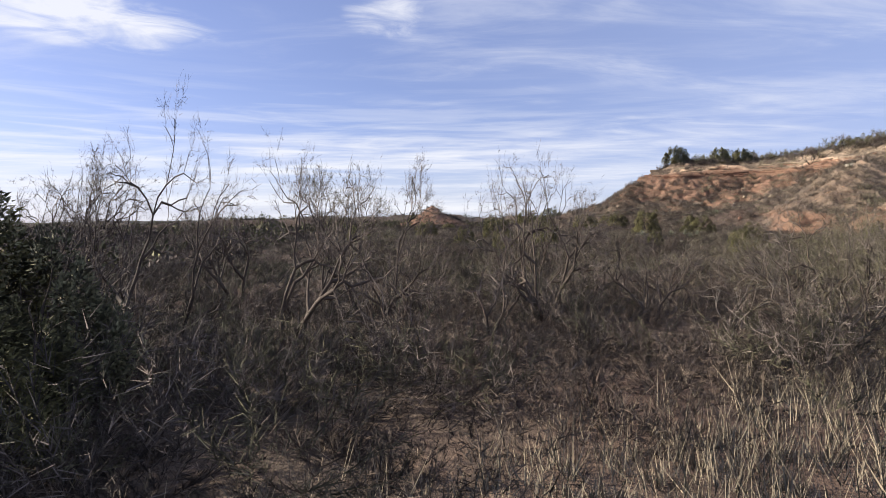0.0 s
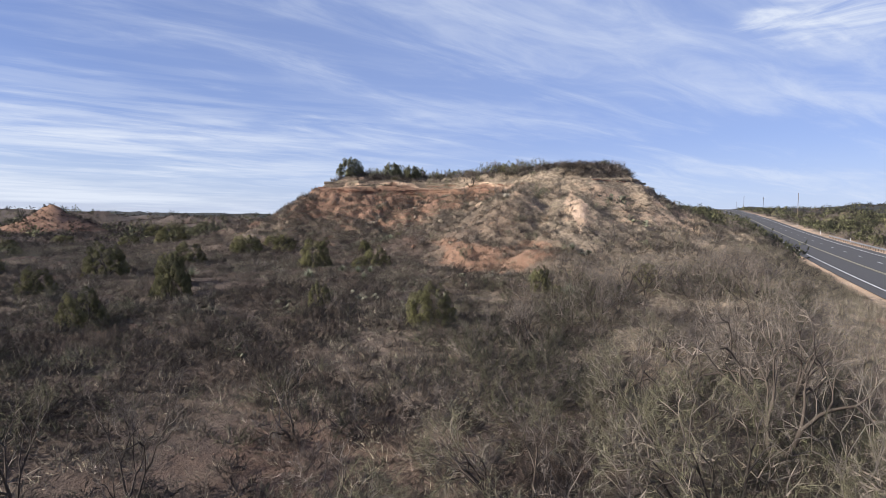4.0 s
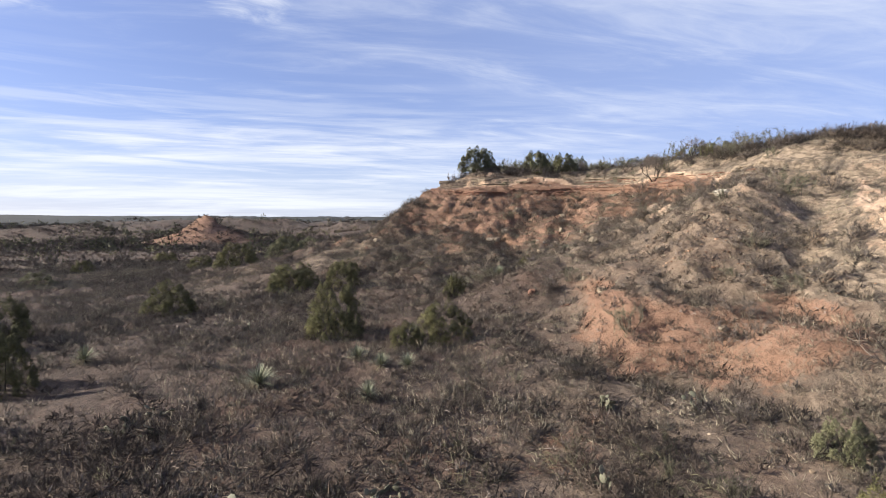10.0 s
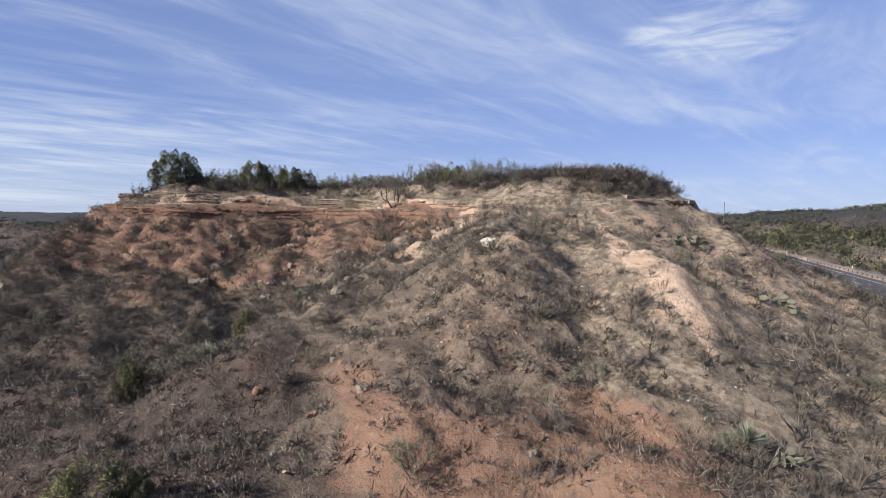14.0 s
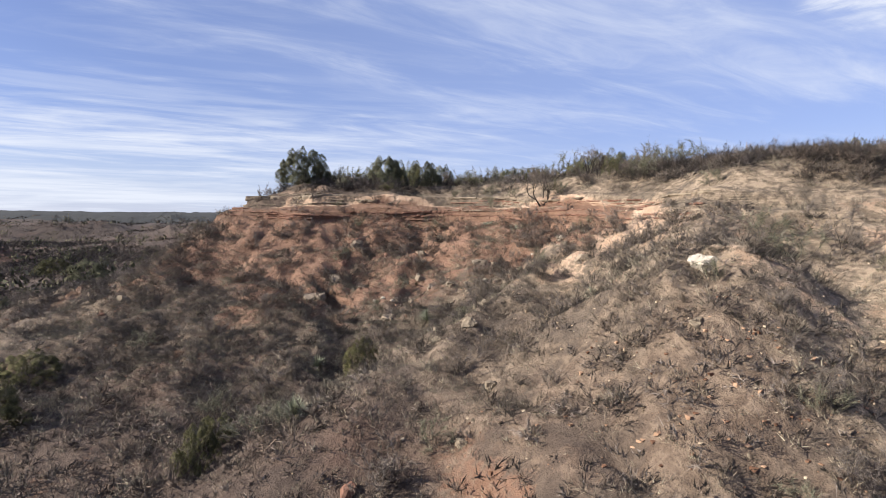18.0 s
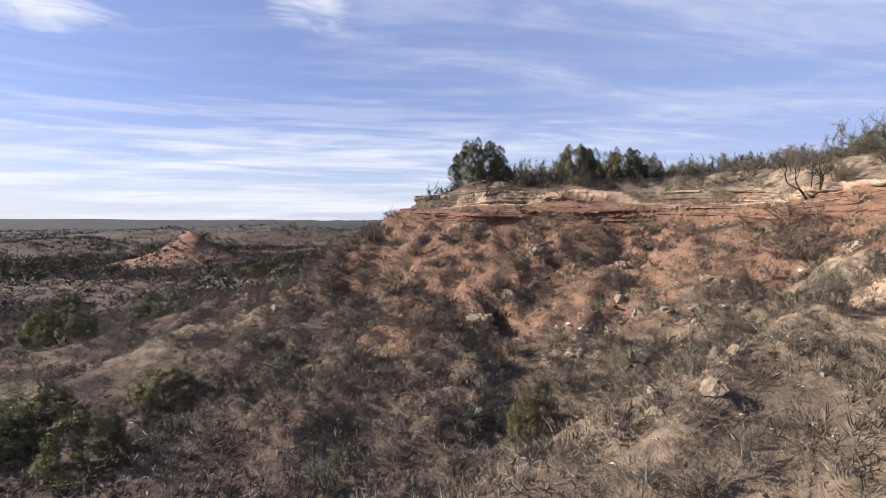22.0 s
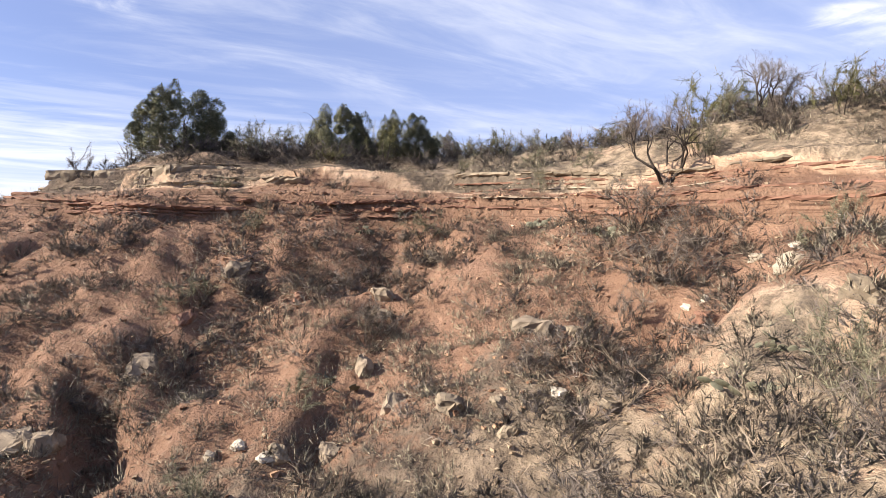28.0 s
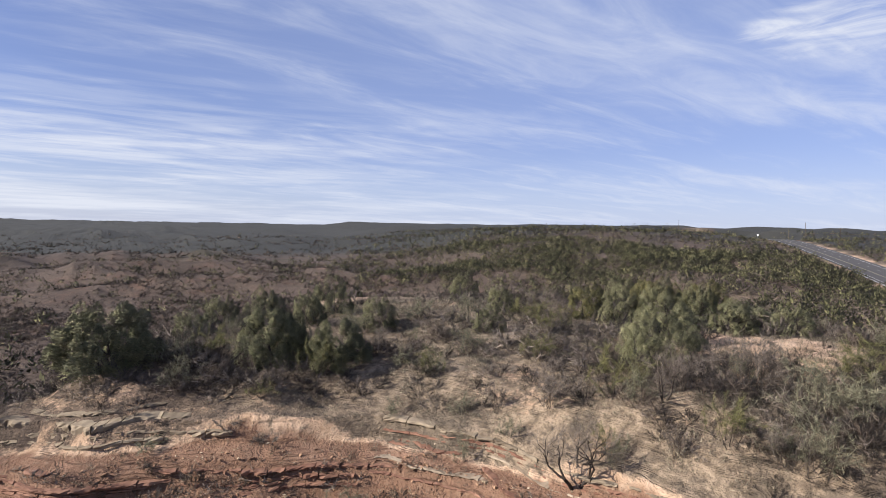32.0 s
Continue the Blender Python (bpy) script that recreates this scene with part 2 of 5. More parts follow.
GROUND = make_ground()
ROCK_TAN = simple("tan_sandstone", (0.136, 0.104, 0.072), (0.292, 0.230, 0.160), 3.0, spread=0.12, bump=0.6, distance=0.05)
ROCK_RED = simple("red_sandstone", (0.13, 0.062, 0.041), (0.255, 0.14, 0.094), 3.0, spread=0.12, bump=0.6, distance=0.05)
ROCK_PALE = simple("pale_gypsum", (0.309, 0.255, 0.190), (0.539, 0.467, 0.369), 4.0, bump=0.5, distance=0.04)
BED_PALE = simple("pale_bed", (0.234, 0.176, 0.123), (0.390, 0.312, 0.226), 4.0, bump=0.5, distance=0.04)
ROCK_GREY = simple("grey_sandstone", (0.125, 0.096, 0.07), (0.32, 0.248, 0.175), 3.0, spread=0.12, bump=0.6, distance=0.05)
BARK = simple("dark_bark", (0.033, 0.025, 0.020), (0.093, 0.071, 0.055), 20.0, bump=0.5, distance=0.01)
TWIG = simple("grey_twigs", (0.073, 0.059, 0.048), (0.227, 0.182, 0.147), 3.0, spread=0.35, bump=0.0, island=True)
TWIG_PALE = simple("bleached_wood", (0.193, 0.156, 0.116), (0.394, 0.332, 0.254), 6.0, bump=0.2, distance=0.01)
SCRUB = simple("grey_scrub", (0.103, 0.079, 0.057), (0.292, 0.223, 0.160), 2.0, spread=0.12, bump=0.0, island=True, tone=0.6, soft=True)
SAGE = simple("sage_leaves", (0.081, 0.076, 0.048), (0.238, 0.217, 0.142), 2.0, spread=0.4, bump=0.0, island=True)
OLIVE = simple("olive_leaflets", (0.072, 0.070, 0.027), (0.162, 0.145, 0.061), 2.0, spread=0.4, bump=0.0, island=True)
JUNIPER = simple("juniper_scale_leaves", (0.090, 0.086, 0.032), (0.342, 0.302, 0.122), 1.5, spread=0.12, bump=0.0, island=True, soft=True)
JUNIPER_DARK = simple("dark_juniper_leaves", (0.127, 0.130, 0.066), (0.455, 0.416, 0.223), 1.5, spread=0.12, bump=0.0, island=True, soft=True)
JUNIPER_FAR = simple("far_juniper_leaves", (0.056, 0.057, 0.026), (0.215, 0.198, 0.092), 0.3, spread=0.12, bump=0.0, island=True, tone=0.5, soft=True)
BRUSH = simple("grey_brush", (0.093, 0.072, 0.063), (0.333, 0.267, 0.219), 0.3, spread=0.12, bump=0.0, island=True, tone=0.5, soft=True)
BRUSH_OLIVE = simple("olive_brush", (0.066, 0.06, 0.034), (0.205, 0.182, 0.105), 0.3, spread=0.12, bump=0.0, island=True, tone=0.4, soft=True)
BRUSH_DARK = simple("dark_brush", (0.051, 0.038, 0.029), (0.195, 0.142, 0.105), 0.3, spread=0.12, bump=0.0, island=True, tone=0.5, soft=True)
WEATHERED = simple("weathered_branches", (0.077, 0.064, 0.053), (0.182, 0.154, 0.127), 6.0, bump=0.2, distance=0.01)
TWIG_OLIVE = simple("olive_twigs", (0.063, 0.056, 0.034), (0.184, 0.162, 0.099), 3.0, spread=0.35, bump=0.0, island=True)
GRASS = simple("dry_grass", (0.171, 0.132, 0.090), (0.544, 0.443, 0.305), 1.2, spread=0.12, bump=0.0, island=True, tone=0.7, soft=True)
GRASS_GREY = simple("weathered_grass", (0.125, 0.102, 0.075), (0.489, 0.416, 0.290), 1.2, spread=0.12, bump=0.0, island=True, tone=0.7, soft=True)
YUCCA = simple("yucca_blades", (0.13, 0.138, 0.088), (0.36, 0.355, 0.25), 3.0, spread=0.4, bump=0.0, island=True)
YUCCA_DRY = simple("dead_yucca_blades", (0.162, 0.128, 0.078), (0.306, 0.255, 0.165), 3.0, spread=0.4, bump=0.0, island=True)
PAD = simple("cactus_pads", (0.098, 0.094, 0.062), (0.235, 0.216, 0.146), 5.0, rough=0.7, spread=0.35, bump=0.2, distance=0.01, island=True)
DEBRIS = simple("stone_litter", (0.219, 0.157, 0.101), (0.456, 0.356, 0.246), 2.0, spread=0.5, bump=0.3, island=True)
DEBRIS_RED = simple("red_stone_litter", (0.128, 0.064, 0.037), (0.374, 0.230, 0.142), 2.0, spread=0.5, bump=0.3, island=True)
ASPHALT = simple("worn_asphalt", (0.062, 0.057, 0.055), (0.118, 0.11, 0.106), 14.0, rough=0.85, bump=0.25, distance=0.01)
WHITE_LINE = simple("white_road_paint", (0.323, 0.315, 0.297), (0.561, 0.552, 0.527), 3.0, rough=0.6, bump=0.1)
YELLOW_LINE = simple("yellow_road_paint", (0.230, 0.196, 0.119), (0.340, 0.289, 0.170), 3.0, rough=0.6, bump=0.1)
STEEL = simple("galvanised_steel", (0.272, 0.281, 0.289), (0.468, 0.476, 0.484), 6.0, rough=0.45, bump=0.1, metal=0.7)
POLE_WOOD = simple("pole_timber", (0.053, 0.040, 0.028), (0.122, 0.095, 0.067), 6.0, bump=0.3, distance=0.01)
WHITE_PAINT = simple("white_paint", (0.561, 0.561, 0.552), (0.697, 0.697, 0.689), 6.0, rough=0.55, bump=0.05)

# ---- the lie of the land ----
TABLE = np.random.RandomState(7).rand(256, 256)


def value_noise(x, y):
    xi, yi = np.floor(x).astype(int), np.floor(y).astype(int)
    fx, fy = x - xi, y - yi
    fx, fy = fx * fx * (3 - 2 * fx), fy * fy * (3 - 2 * fy)
    a, b = TABLE[xi & 255, yi & 255], TABLE[(xi + 1) & 255, yi & 255]
    c, d = TABLE[xi & 255, (yi + 1) & 255], TABLE[(xi + 1) & 255, (yi + 1) & 255]
    return (a + (b - a) * fx) * (1 - fy) + (c + (d - c) * fx) * fy


def fbm(x, y, size, octaves=4, seed=0.0):
    """Smooth unevenness about 0, of that size in metres and amplitude about 1."""
    total, amp = 0.0, 1.0
    for i in range(octaves):
        k = 2.0 ** i / size
        total = total + amp * (value_noise(x * k + 17.3 * i + seed, y * k - 9.1 * i + seed * 1.7) * 2 - 1)
        amp *= 0.5
    return total


def step(a, b, v):
    u = np.clip((v - a) / (b - a), 0, 1)
    return u * u * (3 - 2 * u)


# plan of the bluff's upper edge; the open side of the hollow lies between the first points and the spur
RIM = np.array([(38.6, 100.2), (43.5, 96.4), (48.5, 95.2), (53.7, 92.3), (56.6, 88.4), (59.0, 83), (59.6, 77), (58.2, 70.5), (63, 64.2),
                (70.8, 63.2), (78, 68), (88, 82), (92, 102), (80, 120), (60, 124), (46, 112)])
# spurs: from, to, height at both ends, half width of the crest
SPURS = [((60, 73), (48.9, 64.3), 13.0, 10.3, 1.6), ((48.9, 64.3), (42.0, 60.5), 10.3, 5.6, 1.8),
         ((62, 66), (53, 57.5), 12.6, 8.9, 1.5), ((53, 57.5), (44, 52.0), 8.9, 4.6, 2.0),
         ((39.0, 99.6), (30.0, 92.0), 11.6, 6.2, 1.0), ((30.0, 92.0), (22.0, 88.0), 6.2, 3.2, 1.5),
         ((70, 63), (66, 52), 12.0, 5.5, 2.5), ((58, 78), (49.0, 74.6), 11.2, 8.0, 1.4), ((49, 74.6), (38.0, 69.5), 8.0, 5.6, 1.6)]
DROP_AT = np.array([0, 0.30, 1.0, 1.9, 2.2, 4.0, 9.0, 14.0, 20.0, 30.0, 45.0, 70.0])
DROP = np.array([0, 0.75, 0.95, 1.25, 2.05, 3.2, 6.1, 7.8, 9.4, 11.0, 12.0, 13.5])


def edge_distance(x, y):
    """Distance to the bluff's edge, positive outside."""
    best, inside = np.full(np.shape(x), 1e9), np.zeros(np.shape(x), bool)
    for (ax, ay), (bx, by) in zip(RIM, np.roll(RIM, -1, 0)):
        ux, uy = bx - ax, by - ay
        t = np.clip(((x - ax) * ux + (y - ay) * uy) / (ux * ux + uy * uy), 0, 1)
        best = np.minimum(best, np.hypot(x - ax - t * ux, y - ay - t * uy))
        inside ^= ((ay > y) != (by > y)) & (x < ax + (y - ay) * ux / (uy if uy else 1e-9))
    return np.where(inside, -best, best)


def rim_along(x, y):
    """Metres along the bluff's edge of the point nearest to a place."""
    best, where, run = np.full(np.shape(x), 1e9), np.zeros(np.shape(x)), 0.0
    for (ax, ay), (bx, by) in zip(RIM, np.roll(RIM, -1, 0)):
        ux, uy = bx - ax, by - ay
        long = math.hypot(ux, uy)
        t = ((x - ax) * ux + (y - ay) * uy) / (long * long)
        c = np.clip(t, 0, 1)
        off = np.hypot(x - ax - c * ux, y - ay - c * uy)
        where = np.where(off < best, run + np.clip(t, -0.3, 1.3) * long, where)
        best = np.minimum(best, off)
        run += long
    return where


ROAD_AT, ROAD_TURN, ROAD_BEND = (85.0, 44.0), radians(30.2), 3.2e-4


def road_frame(x, y):
    """Metres along the road and to the right of its near edge line."""
    c, s = math.cos(ROAD_TURN), math.sin(ROAD_TURN)
    along = (x - ROAD_AT[0]) * c + (y - ROAD_AT[1]) * s
    right = (x - ROAD_AT[0]) * s - (y - ROAD_AT[1]) * c
    return along, right + 0.5 * ROAD_BEND * np.maximum(along, 0) ** 2


def road_point(along, right):
    c, s = math.cos(ROAD_TURN), math.sin(ROAD_TURN)
    right = right - 0.5 * ROAD_BEND * np.maximum(along, 0) ** 2
    return ROAD_AT[0] + along * c + right * s, ROAD_AT[1] + along * s - right * c


def road_height(along):
    """Level beside the flat, then a steady climb to the crest, where it tips over."""
    a = np.asarray(along, float)
    rise = 0.0001325 * np.clip(a + 40, 0, 200) ** 2 + 0.053 * np.maximum(a - 160, 0)
    return 2.0 + rise - 0.00040 * np.maximum(a - 330, 0) ** 2


def upland(x, y):
    return step(-30, 110, 0.94 * (x - 60) - 0.34 * (y - 100))


def badland(x, y, far):
    """Low eroded ridges out in the valley."""
    return step(135, 230, far) * 9.0 * np.clip(0.72 - np.abs(fbm(x, y, 75, 4, 15)), 0, 1) * step(-0.2, 0.5, fbm(x, y, 190, 2, 16)) * step(130, 220, y)


def lowland(x, y):
    """The valley floor in the west, the juniper upland in the east, the far scarp."""
    far = np.hypot(x - 30, y - 60)
    z = 1.5 + 0.35 * fbm(x, y, 22, 3, 3) + 0.9 * step(40, 75, y) + 1.0 * step(60, 200, far) * fbm(x, y, 70, 3, 5)
    east = upland(x, y)
    z = z + step(120, 300, far) * (1 - east) * 1.6 * fbm(x, y, 55, 4, 14) + badland(x, y, far) * (1 - 0.7 * east)
    z = z + east * (5.5 + 2.6 * fbm(x, y, 90, 4, 11) + 1.0 * fbm(x, y, 25, 3, 12))
    along, right = road_frame(x, y)
    z = z + east * 8.5 * step(70, 330, along) * step(420, 60, np.abs(right))
    over = step(22, 60, right) * step(-60, 40, along)
    z = z + over * (-3.0 + 10.0 * step(50, 240, right) + 2.5 * fbm(x, y, 45, 4, 21))
    z = z + step(180, 900, far) * (10 * east + 3.5 * fbm(x, y, 160, 4, 8) * (0.35 + east))
    return z + step(900, 3000, far) * (7 + 5 * fbm(x, y, 700, 3, 2)) + step(2300, 2900, far) * (6 + 6 * fbm(x, y, 900, 2, 4))


def butte(x, y, cx, cy, high, foot):
    r = np.hypot((x - cx) * 0.9, y - cy) * (1 + 0.14 * fbm(x, y, 6, 3, 31))
    return high * np.clip(1 - r / foot, 0, 1) ** 1.25 + 0.7 * step(2.6, 1.6, r)


def terrain(x, y, rough=True):
    x, y = np.asarray(x, float), np.asarray(y, float)
    z = lowland(x, y)
    d = edge_distance(x, y)
    wob = d + 0.55 * fbm(x, y, 5, 3, 40) * step(60, 2, np.abs(d)) if rough else d
    top = 13.55 + 0.25 * fbm(x, y, 9, 2, 41) + 1.25 * step(0.2, 4.5, -wob) + 0.7 * step(4, 14, -wob) + 0.7 * step(56, 61, x) * step(92, 84, y) * step(0.2, 3, -wob)
    hill = np.where(wob > 0, top - np.interp(wob, DROP_AT, DROP), top)
    for (ax, ay), (bx, by), za, zb, wide in SPURS:
        ux, uy = bx - ax, by - ay
        t = np.clip(((x - ax) * ux + (y - ay) * uy) / (ux * ux + uy * uy), 0, 1)
        off = np.hypot(x - ax - t * ux, y - ay - t * uy)
        off = np.sqrt(off * off + wide * wide) - wide
        ridge = za + (zb - za) * t - 0.72 * off
        gap = np.clip((hill - ridge) / 1.6, -1, 1)
        hill = np.maximum(hill, ridge) + np.where(wob > 0.3, 0.4 * (1 - np.abs(gap)) ** 2, 0)
    # gullies down the open slopes
    slope = step(0.8, 4, wob) * step(34, 12, wob)
    if rough:
        hill = hill - slope * (0.60 + 0.3 * step(70, 76, y)) * np.abs(fbm(x, y, 6.0, 4, 50)) + 0.36 * slope
        # rills that run straight down the face
        down = rim_along(x, y) + 0.5 * fbm(x, y, 3.5, 2, 51)
        rill = 1 - np.abs(fbm(down * 1.0, d * 0.16, 2.3, 3, 52)).clip(0, 1)
        hill = hill - slope * 0.26 * (rill ** 3 - 0.35)
    gap = np.clip((hill - z) / 1.5, -1, 1)
    z = np.maximum(z, hill) + 0.375 * (1 - np.abs(gap)) ** 2
    # the cut red bank at the toe of the spurs
    toe = step(9, 5, np.hypot((x - 41.5) * 1.0, (y - 58) * 0.8)) if rough else 0
    z = z + toe * (2.55 - 0.55 * np.abs(fbm(x, y, 2.2, 3, 63)) * step(2.6, 3.4, z) + 2.5 * step(3.1, 4.5, z) + 0.9 * np.clip(z - 4.5, 0, 9) - z) * step(8.5, 5.5, z)
    # the short deep gully in the red slope
    z = z - 1.05 * step(0.75, 0.2, np.abs(x - 41.8 + 0.12 * (y - 85.8))) * step(2.3, 0.9, np.abs(y - 86.0))
    # small red butte out on the flat
    z = z + butte(x, y, -3.3, 182, 6.4, 13.5)
    if rough:
        z = z + 0.10 * fbm(x, y, 1.7, 3, 60) + slope * (0.13 * fbm(x, y, 0.75, 2, 64) + 0.20 * fbm(x, y, 2.6, 3, 61) + 0.16 * np.abs(fbm(x, y, 1.3, 2, 62)))
    along, right = road_frame(x, y)
    bed = road_height(along)
    wide = np.clip(0.07 * (along - 90), 0, 26)
    side = step(9 + wide, 1.5 + wide, -right) * step(34 + wide, 16.5 + wide, right) * step(760, 640, along)
    return z + (bed - 0.06 - np.clip(0.0012 * (along - 90), 0, 0.5) - z) * side


def soil_mask(x, y, z):
    """Far haze of scrub, tan earth, plant litter: shares 0 to 1."""
    d = edge_distance(x, y)
    away = np.hypot(x - 30, y - 60)
    far = step(125, 400, away)
    hollow = step(-2.5, 2.5, y - 75.0 - 0.30 * (x - 42) + 2.2 * fbm(x, y, 4, 3, 74))
    on_face = step(26, 14, d) * step(-0.2, 0.4, d)
    tan = np.where(d < 0.6, 1.0, np.clip(1 - hollow, 0, 1) * step(4.6, 6.0, z + 0.6 * fbm(x, y, 4, 3, 73)))
    uneven = z + 0.7 * fbm(x, y, 3.5, 3, 72)
    bank = step(7.2, 4.4, np.hypot(x - 41.5, (y - 58) * 0.8) + 1.2 * fbm(x, y, 5, 2, 75)) * step(2.2, 2.9, uneven) * step(6.0, 5.0, uneven)
    cover = 0.94 - 0.23 * on_face * hollow * step(13, 6, d) * (0.6 + 0.4 * step(42, 50, x)) - 0.10 * on_face * (1 - hollow) * step(3.5, 6.5, z) - 0.15 * on_face * hollow - 0.68 * bank
    cover = cover - 0.6 * step(1.6, 0.8, np.abs((x - 53.3) * 0.75 - (y - 57.8) * 0.66) + 0.25 * np.abs(x - 54))
    cover = cover - 0.15 * step(0.3, -1.0, d) * step(-9, -2, d) + (0.14 + 0.16 * hollow) * fbm(x, y, 5, 4, 70) - 0.16 * step(1.05, 1.5, np.abs(fbm(x, y, 16, 3, 71)) + 0.55)
    cover = cover - 0.32 * step(1.2, 0.5, np.hypot((x - 54.6) / 4.5, (y - 75.0) / 2.6) + 0.25 * fbm(x, y, 3, 3, 67))
    small = np.hypot(x + 3.3, y - 182)
    cover = cover - 0.72 * step(16, 11, small)
    cover = cover - 0.60 * step(0.25, 0.5, d) * step(6.5, 3.5, d + 0.8 * fbm(x, y, 3, 2, 68)) * step(74, 77, y) * step(51, 54, x)
    cover = cover + (1 - hollow) * on_face * (0.24 * step(49, 45, x) - 0.12 * step(48, 51, x))
    cover = cover - (0.05 + 0.22 * hollow) * step(15, 8, d + 1.5 * fbm(x, y, 4, 3, 66)) * step(0.5, 1.5, d)
    ridge = badland(x, y, away)
    cover = cover - 0.5 * step(24, 60, road_frame(x, y)[1]) * step(0.15, 0.7, fbm(x, y, 20, 3, 79))
    cover = cover - 0.02 * np.clip(ridge, 0, 4) * step(-0.4, 0.5, fbm(x, y, 18, 3, 77))
    cover = cover - 0.7 * step(5.0, 2.5, np.hypot((x - 72.0) * 0.55 + (y - 86.5) * 0.3, (y - 86.5) * 0.8 - (x - 72.0) * 0.4) + 0.8 * fbm(x, y, 3, 2, 78))
    along, right = road_frame(x, y)
    verge = step(7, 2, -right) * step(20, 14, right)
    far = far * (1 - verge)
    tan = np.maximum(tan, verge)
    cover = cover - 0.48 * verge
    tan = tan * (1 - bank) * (1 - step(6.5, 4.0, d + 0.7 * fbm(x, y, 3, 2, 68)) * step(0.3, 0.6, d) * step(74, 77, y))
    straw = np.clip(step(26, 14, d) * (0.34 + (0.06 + 0.42 * step(45.5, 50, x)) * step(3.0, 6.0, z)) * (1 - 0.15 * hollow * step(0, 2, d)) + 0.9 * verge + 0.80 * step(44, 16, -right) * step(-80, -40, along) + (0.35 + 0.4 * fbm(x, y, 30, 3, 69)) * upland(x, y) + 0.25 * fbm(x, y, 7, 3, 76), 0, 1) * (1 - far)
    return far, np.clip(tan, 0, 1), np.clip(cover, 0, 1), straw


def lines(lo, hi, fine, reach, grow, close):
    mid = [*np.arange(lo, close[0], fine), *np.arange(close[0], close[1], fine * 0.52), *np.arange(close[1], hi, fine)]
    out, stepsize = [], fine
    at = hi
    while at < reach:
        out.append(at)
        stepsize *= grow
        at += stepsize
    low, stepsize, at = [], fine, lo
    while at > -reach:
        stepsize *= grow
        at -= stepsize
        low.append(at)
    return np.array(low[::-1] + mid + out)


def grid_mesh(name, xs, ys):
    gx, gy = np.meshgrid(xs, ys, indexing="ij")
    gz = terrain(gx, gy)
    n, m = gx.shape
    me = bpy.data.meshes.new(name)
    ids = np.arange(n * m).reshape(n, m)
    quads = np.stack([ids[:-1, :-1], ids[1:, :-1], ids[1:, 1:], ids[:-1, 1:]], -1).reshape(-1, 4)
    fill_mesh(me, np.stack([gx, gy, gz], -1).reshape(-1, 3), quads)
    soil = np.ones((n * m, 4), np.float32)
    for i, part_of in enumerate(soil_mask(gx, gy, gz)):
        soil[:, i] = part_of.ravel()
    me.color_attributes.new("soil", "FLOAT_COLOR", "POINT").data.foreach_set("color", soil.ravel())
    return me


def fill_mesh(me, verts, faces, smooth=True):
    """Vertices and equal-sided faces from arrays."""
    verts, faces = np.asarray(verts, np.float32), np.asarray(faces, np.int32)
    k = faces.shape[1]
    me.vertices.add(len(verts))
    me.vertices.foreach_set("co", verts.ravel())
    me.loops.add(faces.size)
    me.loops.foreach_set("vertex_index", faces.ravel())
    me.polygons.add(len(faces))
    me.polygons.foreach_set("loop_start", np.arange(0, faces.size, k, dtype=np.int32))
    me.polygons.foreach_set("loop_total", np.full(len(faces), k, np.int32))
    me.polygons.foreach_set("use_smooth", np.full(len(faces), smooth))
    me.update(calc_edges=True)
    return me


ground = new("ground", grid_mesh("ground", lines(2, 82, 0.44, 4300, 1.068, (38, 60)), lines(26, 110, 0.44, 4300, 1.068, (71, 97))))
ground.data.materials.append(GROUND)
tagged(ground, "red and tan earth with dry grey grass litter", "ground", kind="structure")

# ---- tools for building things ----
def part(name, me, material, parent=None, label=""):
    """One mesh object under a thing or a part."""
    if isinstance(me, bmesh.types.BMesh):
        bm, me = me, bpy.data.meshes.new(name)
        bm.to_mesh(me)
        bm.free()
    if not me.materials:
        me.materials.append(material)
    ob = new(name, me)
    ob.parent = parent
    if label:
        tagged(ob, label)
    return ob


def mesh_of(name, verts, faces, smooth=False):
    return fill_mesh(bpy.data.meshes.new(name), verts, faces, smooth)


def tubes(segments, sides=3):
    """Tapered tubes from rows of (start, end, radius, radius): vertices and quads."""
    s = np.array([[*a, *b, ra, rb] for a, b, ra, rb in segments])
    a, b, ra, rb = s[:, :3], s[:, 3:6], s[:, 6:7], s[:, 7:8]
    way = b - a
    way /= np.linalg.norm(way, axis=1, keepdims=True) + 1e-9
    helper = np.where(np.abs(way[:, 2:3]) < 0.9, [[0, 0, 1.0]], [[1.0, 0, 0]])
    u = np.cross(way, helper)
    u /= np.linalg.norm(u, axis=1, keepdims=True) + 1e-9
    v = np.cross(way, u)
    rings = []
    for c, r in ((a, ra), (b, rb)):
        for k in range(sides):
            w = 2 * math.pi * k / sides
            rings.append(c + r * (math.cos(w) * u + math.sin(w) * v))
    verts = np.stack(rings, 1).reshape(-1, 3)
    base = (np.arange(len(s)) * 2 * sides)[:, None, None]
    quad = np.array([[k, (k + 1) % sides, sides + (k + 1) % sides, sides + k] for k in range(sides)])
    return verts, (base + quad).reshape(-1, 4)


def unit(v):
    return v / (np.linalg.norm(v, axis=-1, keepdims=True) + 1e-9)


